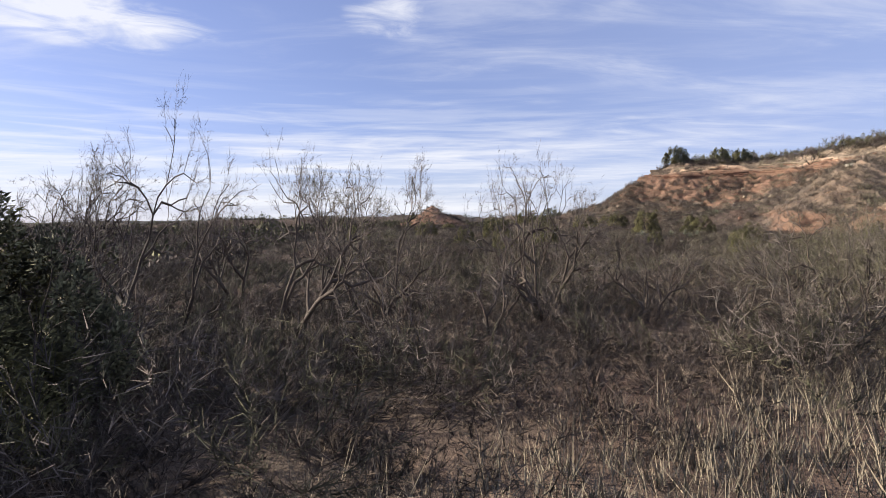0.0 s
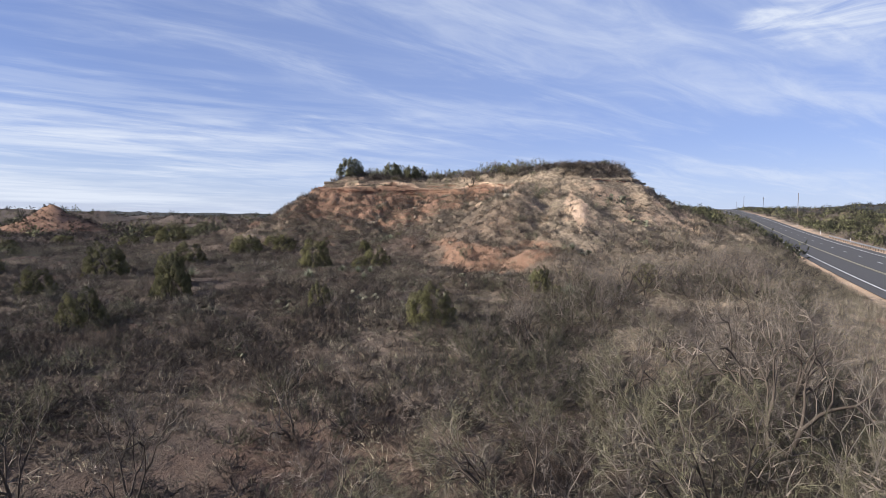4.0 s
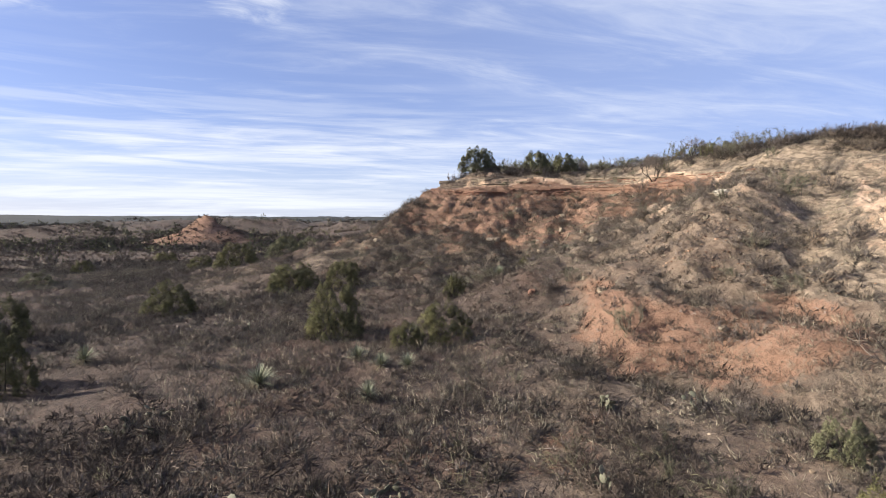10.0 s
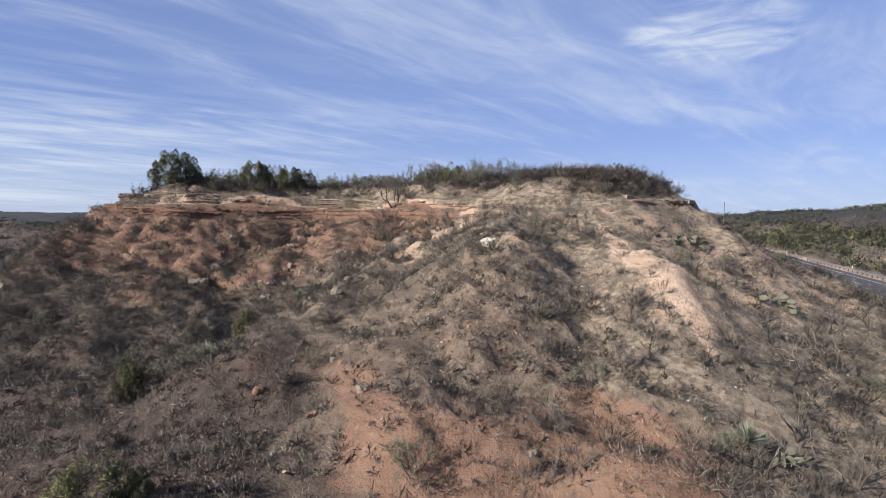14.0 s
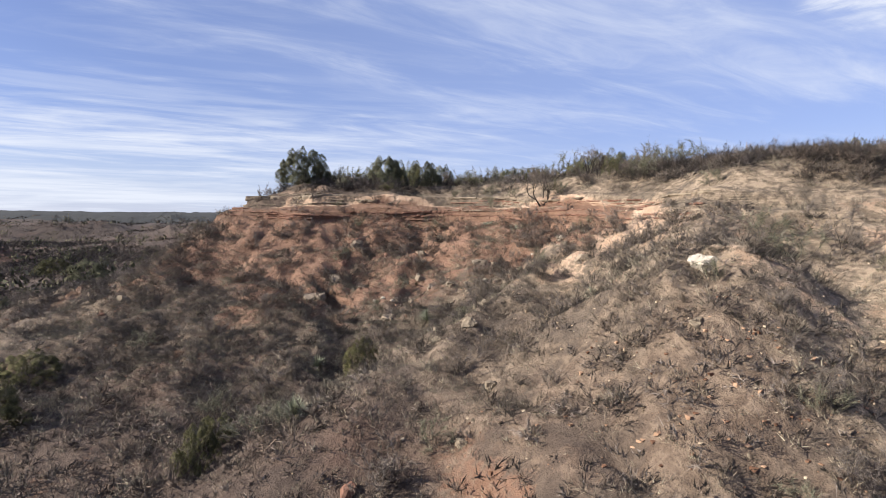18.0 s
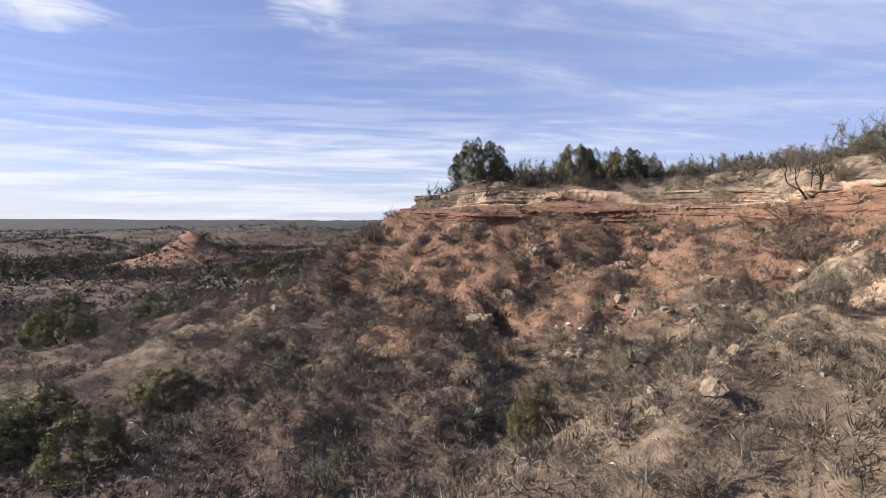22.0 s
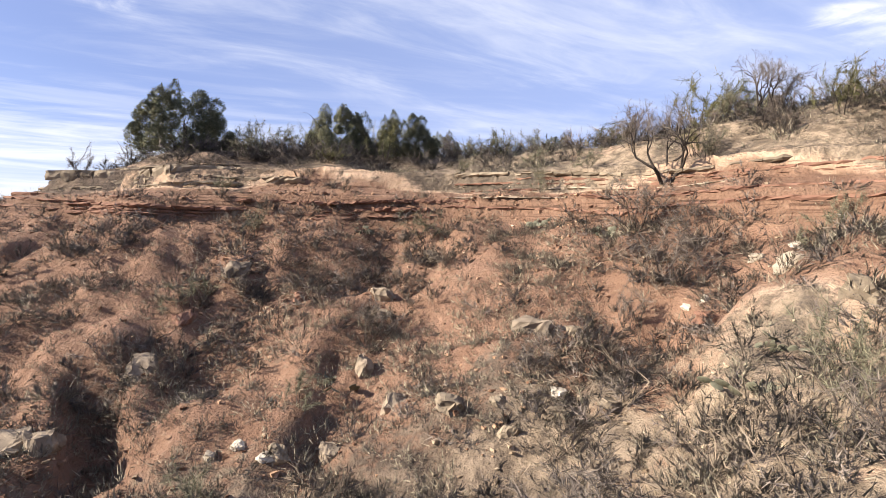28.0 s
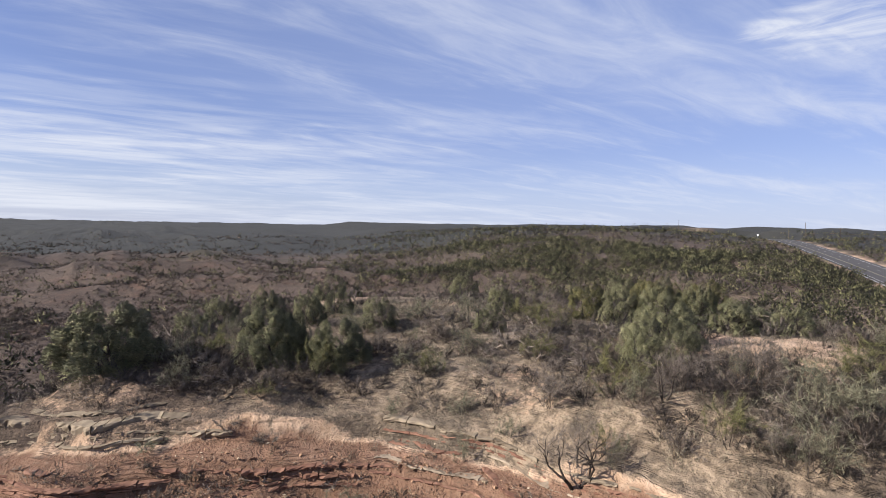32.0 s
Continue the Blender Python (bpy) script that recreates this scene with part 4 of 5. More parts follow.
place([juniper(1, JUNIPER), juniper(2, JUNIPER), juniper(3, JUNIPER, 48), juniper(4, JUNIPER, 56)], JUNIPERS_FLAT, rng,
      label="olive-green juniper bush on dry grassy ground", category="bush", group="junipers on the flat")
place([juniper(5, JUNIPER), juniper(6, JUNIPER_DARK), juniper(7, JUNIPER)], JUNIPERS_AWAY, rng,
      label="dark green juniper bush among grey scrub", category="bush", group="junipers farther off")
place([juniper(60, JUNIPER_DARK, 84, 520, 0.52), juniper(61, JUNIPER_DARK, 78, 520, 0.54)], JUNIPERS_RIM, rng,
      label="dense grey-green juniper on the bluff's rim", category="bush", group="junipers on the rim")
place([juniper(8, JUNIPER_DARK, 56), juniper(9, JUNIPER_DARK, 50)], JUNIPERS_TOP, rng,
      label="dark green juniper standing on the bluff top", category="bush", group="junipers on the bluff")

YUCCAS = [(21.8, 57.4, 1.6, 1.5), (25.8, 59.9, 1.2, 1.1), (26.7, 58.4, 1.1, 1.1), (27.8, 58.2, 1.1, 1.1), (25.8, 55.1, 1.2, 1.2), (39.0, 78.6, 1.2, 1.1),
          (34.9, 40.4, 1.7, 1.6), (36.3, 71.0, 1.35, 1.3), (45.6, 79.8, 1.4, 1.3), (45.7, 50.7, 1.3, 1.2), (13.6, 63.2, 1.5, 1.4), (29.0, 63.9, 1.2, 1.1), (47.8, 68.8, 1.0, 1.0)]
place([yucca(1), yucca(2), yucca(3)], YUCCAS, rng, label="spiky yucca rosette with pale-edged blades", category="yucca", group="yuccas")

CACTI = [(27.4, 45.0, 1.1, 1.0), (22.4, 47.1, 1.0, 0.8), (25.9, 48.3, 0.9, 0.8), (33.6, 51.9, 0.9, 0.8), (46.5, 49.8, 1.1, 1.1), (62.7, 60.9, 2.2, 1.6), (64.4, 60.6, 2.0, 1.5),
         (60.2, 54.8, 1.7, 1.1), (61.0, 56.4, 1.5, 0.9), (60.5, 53.8, 1.4, 1.0), (46.8, 85.1, 0.95, 0.6), (54.6, 87.8, 0.8, 0.6), (55.1, 85.2, 0.8, 0.6), (51.1, 77.6, 0.8, 0.6)]
CACTI_LOW = [(51.9, 77.7, 0.6, 0.5), (17.4, 45.5, 0.9, 0.7), (19.0, 53.7, 1.0, 0.7), (22.2, 48.6, 1.0, 0.7), (24.4, 44.1, 0.8, 0.6), (17.9, 54.3, 1.0, 0.7), (18.6, 55.2, 0.7, 0.7), (20.4, 67.4, 0.7, 0.6),
             (17.2, 48.3, 1.3, 0.8), (16.6, 45.3, 1.2, 0.8), (12.3, 47.5, 1.3, 0.8), (12.2, 37.4, 1.2, 0.8), (49.6, 91.6, 0.8, 0.5), (31.0, 47.5, 0.8, 0.7), (36.4, 51.2, 0.8, 0.7), (63.4, 59.6, 1.6, 1.1)]
place([prickly_pear(1), prickly_pear(2, 20), prickly_pear(3, 13)], CACTI, rng, 0.02, "grey-green prickly pear clump with flat pads", "cactus", "prickly pears")
place([prickly_pear(4, 12), prickly_pear(5, 15)], CACTI_LOW, rng, 0.02, "low dusty prickly pear clump", "cactus", "low prickly pears")

# bare trees along the verge
MESQUITE = [(-5.2, 11.2, 5.0, 5.7), (-12.2, 18.7, 5.8, 6.2), (-2.6, 12.8, 4.4, 5.2), (-1.2, 17.0, 4.4, 5.6), (-3.4, 19.6, 4.2, 5.8), (0.4, 19.4, 3.6, 3.6), (4.2, 17.2, 4.8, 5.7),
            (7.4, 17.0, 3.4, 3.3), (4.6, 19.4, 3.8, 4.1), (-1.6, 25.5, 3.2, 3.5), (12.2, 16.4, 4.8, 4.2), (19.4, 15.8, 4.6, 5.0), (21.2, 19.8, 4.6, 4.8),
            (7.5, 25.4, 2.4, 3.5), (5.6, 27.0, 2.6, 3.3), (16.4, 14.4, 4.4, 4.6), (24.2, 21.4, 4.0, 4.0), (29.6, 32.9, 3.2, 3.3)]
MESQUITE_PALE = [(8.8, 15.0, 3.2, 2.8), (11.4, 14.6, 3.4, 2.8), (14.0, 14.4, 3.6, 3.4), (19.4, 16.4, 4.0, 4.2), (20.6, 18.0, 3.6, 3.6)]
MESQUITE_OFF = [(39.3, 38.6, 4.6, 3.5), (38.0, 42.2, 4.0, 3.0), (41.4, 34.9, 4.4, 3.5), (43.6, 31.9, 4.6, 3.6), (23.4, 31.8, 2.4, 2.6), (35.4, 27.5, 3.2, 3.6), (57.6, 85.0, 3.0, 2.7), (61.8, 84.6, 2.6, 2.4),
                (-8.4, 14.4, 4.0, 4.8), (-7.6, 22.6, 4.2, 4.6), (75.4, 70.9, 2.6, 2.0), (47, 37.5, 4.2, 3.3), (52, 38.4, 4.2, 3.0), (33.4, 36.6, 3.6, 3.0)]
MESQUITES = [mesquite(21), mesquite(22), mesquite(23), mesquite(24), mesquite(25, True)]
OLIVE_ONES = [(12.6, 18.4, 4.6, 3.3), (9.4, 20.6, 4.0, 2.9), (17.0, 18.6, 4.6, 4.0), (10.9, 13.2, 3.6, 3.3), (12.8, 14.8, 4.2, 3.6), (15.4, 16.4, 4.4, 3.8), (14.2, 13.2, 3.8, 3.3), (3.6, 24.5, 3.4, 2.6), (14.4, 21.6, 4.0, 3.0), (19.6, 21.8, 4.4, 3.7), (6.6, 22.0, 3.6, 2.8)]
place([mesquite(36, True, 7000), mesquite(37, True, 7000)], OLIVE_ONES, rng, label="olive-tinged mesquite with fine dense twigs", category="tree", group="olive mesquites")
place(MESQUITES, MESQUITE, rng, label="bare grey-brown mesquite tree beside the road verge", category="tree", group="mesquites by the verge")
place([mesquite(26), mesquite(27), mesquite(28)], MESQUITE_OFF, rng, label="bare twiggy mesquite on the slope", category="tree", group="mesquites off the verge")
place([mesquite(29, False, 2500, 0.010, 7, True), mesquite(30, True, 2500, 0.010, 7, True)], MESQUITE_PALE, rng, label="bleached leafless mesquite leaning over the brush", category="tree", group="bleached mesquites")
thicket, tries = [], 0
while len(thicket) < 150 and tries < 9000:
    tries += 1
    along, right = rng.uniform(-112, 75), -rng.uniform(9.5, 26)
    x, y = (float(v) for v in road_point(along, right))
    near = min(math.hypot(x - a, y - b) for a, b in ((1, 0), (1.6, 3), (2.4, 6), (4.5, 9.8), (8, 14), (13, 20), (17, 25), (20, 29), (23, 33)))
    if near < 4.2 or edge_distance(np.array(x), np.array(y)) < 12 or min([9] + [math.hypot(x - a, y - b) for a, b, *_ in thicket]) < 1.5:
        continue
    high = (rng.uniform(1.7, 3.1) if along < -62 else rng.uniform(1.8, 3.0)) * (0.8 if right < -19 else 1.0)
    thicket.append((x, y, high * rng.uniform(1.0, 1.35), high))
place([mesquite(k, k % 2 == 0, 900, 0.024, 6) for k in (31, 32, 33, 34)], thicket, rng,
      label="leafless mesquite in a dense grey thicket", category="tree", group="mesquite thicket")

# grey bushes that can be told apart
SHRUBS_FACE = [(54.5, 81.9, 2.7, 1.8), (51.5, 90.1, 2.3, 1.2), (41.5, 87.3, 1.6, 1.2), (46.0, 92.8, 1.6, 1.0), (48.2, 86.3, 1.7, 1.1), (57.1, 93.9, 1.6, 1.3), (49.3, 93.7, 1.5, 0.7),
               (50.7, 76.0, 1.3, 1.4), (50.0, 81.6, 1.2, 1.0), (57.2, 88.2, 1.2, 0.9), (48.0, 94.8, 1.4, 0.8), (55.6, 88.9, 0.9, 1.2), (52.9, 81.8, 1.3, 1.2), (45.2, 95.6, 1.5, 0.6),
               (39.9, 99.6, 1.2, 1.4), (57.3, 79.5, 1.1, 0.9), (34.7, 83.5, 2.0, 1.7), (31.1, 84.7, 1.8, 1.2), (36.9, 78.0, 2.5, 1.4), (34.1, 75.7, 1.9, 1.3), (47.2, 76.8, 2.3, 1.6)]
SHRUBS_SPUR = [(50.1, 68.3, 2.3, 1.5), (54.7, 64.8, 2.9, 1.5), (55.8, 84.3, 2.4, 1.8), (56.7, 64.2, 2.7, 2.0), (46.2, 59.2, 1.5, 1.0), (37.3, 65.7, 2.0, 1.3), (38.3, 94.1, 2.1, 1.3), (55.3, 66.6, 2.8, 1.7),
               (49.7, 56.5, 1.6, 1.1), (40.7, 54.8, 1.5, 1.3), (38.0, 57.6, 2.2, 1.4), (54.8, 75.0, 2.8, 1.8), (52.7, 70.8, 2.2, 1.5), (44.8, 50.9, 1.4, 1.2), (42.1, 69.3, 1.8, 1.1), (44.7, 70.9, 1.5, 1.1)]
SHRUBS_TOP = [(58.8, 102.7, 2.8, 1.5), (61.7, 103.5, 3.0, 1.6), (67.6, 99.3, 3.4, 1.8), (71.2, 100.5, 3.6, 1.9), (57.2, 102.6, 2.6, 1.4), (62.4, 92.4, 2.8, 1.5), (66.7, 83.5, 2.6, 2.0), (65.0, 79.5, 3.2, 2.1),
              (61.2, 81.7, 2.2, 1.7), (63.2, 84.7, 2.6, 1.6), (58.8, 84.3, 1.5, 1.1), (68.5, 80.5, 3.2, 2.2), (61.6, 80.0, 2.0, 1.5), (56.8, 90.7, 1.5, 0.9), (57.1, 94.2, 2.2, 1.3),
              (59.2, 88.0, 2.4, 1.6), (54.3, 92.6, 1.4, 0.8), (52.4, 96.8, 2.6, 2.0), (63.6, 93.3, 3.2, 1.6), (64.5, 101.5, 3.6, 2.0), (61.3, 86.4, 2.9, 2.2), (66.5, 83.8, 3.0, 2.1), (64.4, 80.4, 3.4, 2.4),
              (58.8, 84.8, 1.2, 1.3), (60.0, 82.7, 1.5, 1.3), (61.8, 79.5, 2.4, 2.0), (49.6, 96.0, 1.6, 0.8), (57.9, 89.8, 1.4, 1.4), (46.8, 100.4, 2.4, 1.7), (48.4, 101.2, 2.8, 1.6), (56.0, 98.2, 2.6, 1.6), (60.2, 95.4, 2.8, 1.5), (66.4, 96.0, 3.2, 1.8)]
SHRUB_KINDS = [shrub(41), shrub(42, SAGE), shrub(43), shrub(44, SAGE, 11)]
place(SHRUB_KINDS, SHRUBS_FACE, rng, label="grey twiggy bush rooted in the red slope", category="shrub", group="bushes on the red face")
place([shrub(45), shrub(46, SAGE), shrub(47)], SHRUBS_SPUR, rng, label="grey leafless bush on the tan spur", category="shrub", group="bushes on the spur")
place([shrub(48), shrub(49, SAGE, 12), shrub(50, OLIVE)], SHRUBS_TOP, rng, label="grey-brown bush on the bluff top", category="shrub", group="bushes on the bluff")
more = {"top": [], "flat": [], "slope": []}
tries = 0
while sum(map(len, more.values())) < 222 and tries < 20000:
    tries += 1
    x, y = rng.uniform(-8, 88), rng.uniform(30, 116)
    d = float(edge_distance(np.array(x), np.array(y)))
    along, right = road_frame(x, y)
    zone = "top" if d < -1.5 else "slope" if d < 24 else "flat"
    if right > -6 or len(more[zone]) >= {"top": 58, "flat": 58, "slope": 106}[zone] or 0 < d < 2.4:
        continue
    if zone == "top" and d < -13 and rng.rand() < 0.7:
        continue
    if zone == "slope" and y > 84 and rng.rand() < 0.4:
        continue
    high = rng.uniform(0.7, 1.5) * (1.15 if zone == "top" else 0.85)
    more[zone].append((x, y, high * rng.uniform(1.1, 1.7), high))
place([shrub(51), shrub(52, SAGE), shrub(53, None, 12)], more["top"], rng, label="grey bush in dry grass on the bluff top", category="shrub", group="scrub on the bluff")
place([shrub(54), shrub(55, SAGE), shrub(56)], more["flat"], rng, label="low grey bush on the grassy flat", category="shrub", group="scrub on the flat")
place([shrub(57), shrub(58, SAGE), shrub(59)], more["slope"], rng, label="small grey bush on the hillside", category="shrub", group="scrub on the hillside")


def dead_branch(seed):
    def make():
        rng = np.random.RandomState(seed)
        out = grow(rng, 2, 1.0, 1.25, 4, (0.8, 0.7, 0.5), 0.2, 0.020)
        fit = spread_of(out)
        thing = new("dead_branch")
        v, f = tubes(out[0], 4)
        tagged(part("limb", mesh_of("limb", v * fit, f, True), TWIG_PALE, thing), kind="stuff")
        v, f = tubes(out[1] + out[2] + out[3], 3)
        tagged(part("branchwork", mesh_of("branchwork", v * fit, f), TWIG_PALE, thing), kind="stuff")
        return thing
    return make


place([dead_branch(1), dead_branch(2), dead_branch(3)], [(0.4, 10.8, 2.6, 1.3), (7.2, 12.2, 3.0, 1.2), (9.6, 14.8, 2.8, 1.4), (11.4, 15.4, 2.6, 1.6), (20.4, 15.6, 3.2, 2.2), (14.0, 15.2, 2.6, 1.6),
       (58.6, 79.0, 2.6, 1.6), (63.6, 78.6, 2.4, 1.4), (20.6, 70.6, 2.0, 0.7), (27.0, 44.2, 1.4, 0.5)], rng,
      label="bleached dead branch lying in the brush", category="branch", group="dead branches")

# ---- loose stones ----
boulders([(41.0, 85.4, 0.62, 0.7), (51.4, 89.2, 0.85, 0.62), (47.5, 85.2, 0.55, 0.85), (47.7, 83.4, 0.58, 0.6), (46.2, 83.2, 0.42, 0.57), (51.1, 83.0, 0.95, 0.5), (45.1, 90.8, 0.8, 0.7),
          (42.6, 87.8, 0.95, 0.6), (49.0, 87.9, 0.85, 0.5), (48.7, 87.2, 0.66, 0.6), (40.5, 85.8, 0.9, 0.5), (44.1, 82.0, 0.8, 0.5), (52.0, 74.1, 1.0, 0.7)], ROCK_GREY,
         "grey-brown sandstone block fallen from the ledge", "fallen blocks", 1)
boulders([(48.4, 82.1, 0.75, 0.5), (49.1, 81.4, 0.3, 0.28), (50.4, 79.6, 0.6, 0.32), (51.8, 82.4, 0.46, 0.3), (45.2, 83.3, 0.44, 0.3), (49.7, 80.3, 0.42, 0.32), (53.4, 77.2, 0.6, 0.5), (48.9, 80.7, 0.32, 0.3),
          (42.1, 85.3, 0.25, 0.22), (44.3, 72.6, 0.72, 0.44), (43.4, 73.9, 0.42, 0.32), (42.7, 72.7, 0.5, 0.34), (42.6, 68.1, 0.65, 0.5), (30.0, 91.6, 0.85, 0.5), (39.3, 62.3, 0.57, 0.42), (40.1, 65.8, 0.4, 0.3),
          (45.9, 62.5, 0.4, 0.28), (41.2, 55.5, 0.4, 0.3), (56.4, 62.4, 0.7, 0.36), (46.9, 76.2, 0.5, 0.4), (46.2, 74.4, 0.55, 0.45), (47.4, 78.2, 0.5, 0.35)], ROCK_TAN,
         "tan sandstone boulder lying on the slope", "slope boulders", 2)
boulders([(54.9, 79.3, 0.58, 0.32), (55.7, 80.5, 0.42, 0.26), (56.4, 80.1, 0.4, 0.22), (54.0, 80.6, 0.22, 0.18), (53.8, 80.9, 0.22, 0.18), (44.0, 83.9, 0.26, 0.18), (44.5, 83.8, 0.3, 0.2), (45.0, 83.3, 0.4, 0.22),
          (48.4, 64.2, 0.95, 0.65), (50.1, 80.8, 0.3, 0.2), (47.9, 79.2, 0.35, 0.25)], ROCK_PALE, "pale gypsum rock, almost white", "pale rocks", 3)
boulders([(53.4, 80.0, 0.48, 0.36), (29.0, 90.6, 0.5, 0.3), (46.8, 88.9, 0.5, 0.35), (43.6, 89.3, 0.6, 0.4), (37.6, 63.4, 0.5, 0.35), (36.7, 66.1, 0.45, 0.35)], ROCK_RED,
         "red sandstone block half sunk in earth", "red blocks", 4)


def scattered(count, seed, keep, box=(-14, 92, 4, 122)):
    """Random places that keep() lets stand, in a stretch of the plan."""
    rng = np.random.RandomState(seed)
    x, y = rng.uniform(box[0], box[1], count), rng.uniform(box[2], box[3], count)
    ok = rng.rand(count) < keep(x, y)
    return x[ok], y[ok], rng


def open_ground(x, y):
    along, right = road_frame(x, y)
    return np.where((right > -2.5) & (right < 16), 0.0, 1.0)


def stone_litter(name, label, mat, count, seed, keep, lo, hi):
    bm = bmesh.new()
    bmesh.ops.create_cube(bm, size=0.8)
    bmesh.ops.triangulate(bm, faces=bm.faces[:])
    v0, f0 = np.array([v.co[:] for v in bm.verts]), np.array([[v.index for v in f.verts] for f in bm.faces])
    bm.free()
    x, y, rng = scattered(count, seed, keep)
    n = len(x)
    size = lo + (hi - lo) * rng.rand(n) ** 3
    v = v0[None] * rng.uniform(0.25, 1.25, (n, len(v0), 3)) * (size[:, None] * rng.uniform(0.6, 1.3, (n, 3)))[:, None] * [[[1, 1, 0.6]]]
    v = v + np.stack([x, y, terrain(x, y) + size * 0.12], -1)[:, None]
    f = f0[None] + (np.arange(n) * len(v0))[:, None, None]
    ob = part(name, mesh_of(name, v.reshape(-1, 3), f.reshape(-1, 3)), mat)
    tagged(ob, label, "stones", kind="stuff")


def on_face(x, y):
    d = edge_distance(x, y)
    return step(22, 10, d) * step(0.4, 1.5, d) * (0.25 + 0.75 * step(-0.1, 0.6, fbm(x, y, 5, 3, 80)))


stone_litter("pale_stones", "small pale stones strewn on the slopes", DEBRIS, 150000, 5, lambda x, y: 0.55 * on_face(x, y) + 0.05 * open_ground(x, y) * step(-0.1, 0.6, fbm(x, y, 9, 3, 81)), 0.03, 0.17)
stone_litter("red_stones", "red sandstone rubble below the ledges", DEBRIS_RED, 420000, 6, lambda x, y: on_face(x, y) * np.maximum(step(0, 4, y - 76 - 0.42 * (x - 42)), step(8, 5, np.hypot(x - 41.5, (y - 58) * 0.8))), 0.025, 0.19)

# ---- grass and low scrub ----
def toned(name, label, mat, soup, tone, per, category, way):
    me = puffed(mesh_of(name, *soup), way)
    me.attributes.new("tone", "FLOAT", "POINT").data.foreach_set("value", np.repeat(tone, per).astype(np.float32))
    tagged(part(name, me, mat), label, category, kind="stuff")


def grass(name, label, mat, count, seed, keep, blades, high, wide, box=(-14, 92, 4, 122)):
    x, y, rng = scattered(count, seed, keep, box)
    n = len(x)
    z = terrain(x, y)
    foot = np.repeat(np.stack([x, y, z - 0.03], -1), blades, 0) + rng.normal(0, 1, (n * blades, 3)) * [0.09, 0.09, 0]
    tall = np.repeat(high * rng.uniform(0.55, 1.35, n), blades)[:, None] * rng.uniform(0.6, 1.15, (n * blades, 1))
    way = unit(np.stack([rng.normal(0, 0.42, n * blades), rng.normal(0, 0.42, n * blades), np.ones(n * blades)], -1))
    v, f = spikes(rng, foot, way, tall, wide)
    toned(name, label, mat, (v, f), 0.45 + 0.55 * rng.rand(n), 3 * blades, "grass", np.repeat(way * [0.6, 0.6, 1], 3, 0))


def pale_share(x, y):
    return soil_mask(x, y, terrain(x, y))[3]


def verge_grass(x, y):
    along, right = road_frame(x, y)
    return step(-11, -8.5, right) * step(-2.2, -3.4, right) + 0.8 * step(14, 15.5, right) * step(22, 18, right)


grass("verge_grass", "tall pale dry grass along the road verge", GRASS, 100000, 33, verge_grass, 12, 0.55, 0.0075, (-30, 130, -26, 75))


grass("verge_bunch_grass", "pale dry bunch grass at the edge of the verge", GRASS, 12000, 39, lambda x, y: step(-10.5, -8.0, road_frame(x, y)[1]) * step(-2.2, -3.4, road_frame(x, y)[1]), 14, 0.34, 0.0075, (-10, 24, -6, 18))


def clumps(name, label, mat, count, seed, keep, blades, lo, hi, wide, box, category="grass", splay=0.35):
    """Rounded tussocks of blades or twigs that fan out."""
    x, y, rng = scattered(count, seed, keep, box)
    n = len(x)
    size = lo + (hi - lo) * rng.rand(n) ** 1.6
    w = ball_ways(rng, n * blades, 0.15)
    s = np.repeat(size, blades)[:, None]
    foot = np.repeat(np.stack([x, y, terrain(x, y) - 0.03], -1), blades, 0) + w * s * rng.uniform(0.10, 0.85, s.shape) * [1.2, 1.2, 0.75]
    soup = spikes(rng, foot, unit(w + rng.normal(0, splay, w.shape) + [0, 0, 0.3]), s * rng.uniform(0.26, 0.56, s.shape), wide * (0.5 + s))
    drift = 0.55 * rng.rand(n) + 0.45 * np.clip(0.5 + 0.7 * fbm(x, y, 3.6, 3, seed), 0, 1)
    toned(name, label, mat, soup, drift, 3 * blades, category, np.repeat(w + [0, 0, 0.6], 3, 0))


HILL_BOX = (-6, 80, 30, 114)


def near_hill(x, y):
    return step(50, 30, edge_distance(x, y))


def turf(x, y, seed, red):
    """Where tussocks stand: in drifts, thinner on the bare red face."""
    d = edge_distance(x, y)
    far, tan, cover, straw = soil_mask(x, y, terrain(x, y))
    drift = step(-0.35, 0.30, fbm(x, y, 3.2, 3, seed))
    return open_ground(x, y) * near_hill(x, y) * np.where(np.abs(d) < 0.9, 0.25, 1.0) * (red + (1 - red) * np.maximum(step(0.35, 0.75, cover), step(9, 14, d))) * (0.12 + 0.88 * drift)


clumps("grey_tussocks", "weathered grey bunch grass in uneven tussocks", GRASS_GREY, 56000, 31, lambda x, y: turf(x, y, 95, 0.75) * (1 - 0.25 * pale_share(x, y)), 30, 0.18, 0.55, 0.0105, HILL_BOX)
clumps("straw_tussocks", "straw-coloured bunch grass in uneven tussocks", GRASS, 42000, 32, lambda x, y: turf(x, y, 96, 0.35) * (0.10 + 0.65 * pale_share(x, y)), 36, 0.14, 0.42, 0.0100, HILL_BOX)
def face_turf(x, y):
    d = edge_distance(x, y)
    return step(24, 16, d) * step(1.6, 3.0, d) * step(74, 78, y) * np.maximum(0.10 + 0.90 * step(-0.15, 0.35, fbm(x, y, 3.0, 4, 101)), 0.8 * step(8, 13, d))


clumps("face_tufts", "grey tufts and low scrub holding on the red face", GRASS_GREY, 17000, 38, face_turf, 36, 0.16, 0.48, 0.0100, (26, 62, 74, 104))


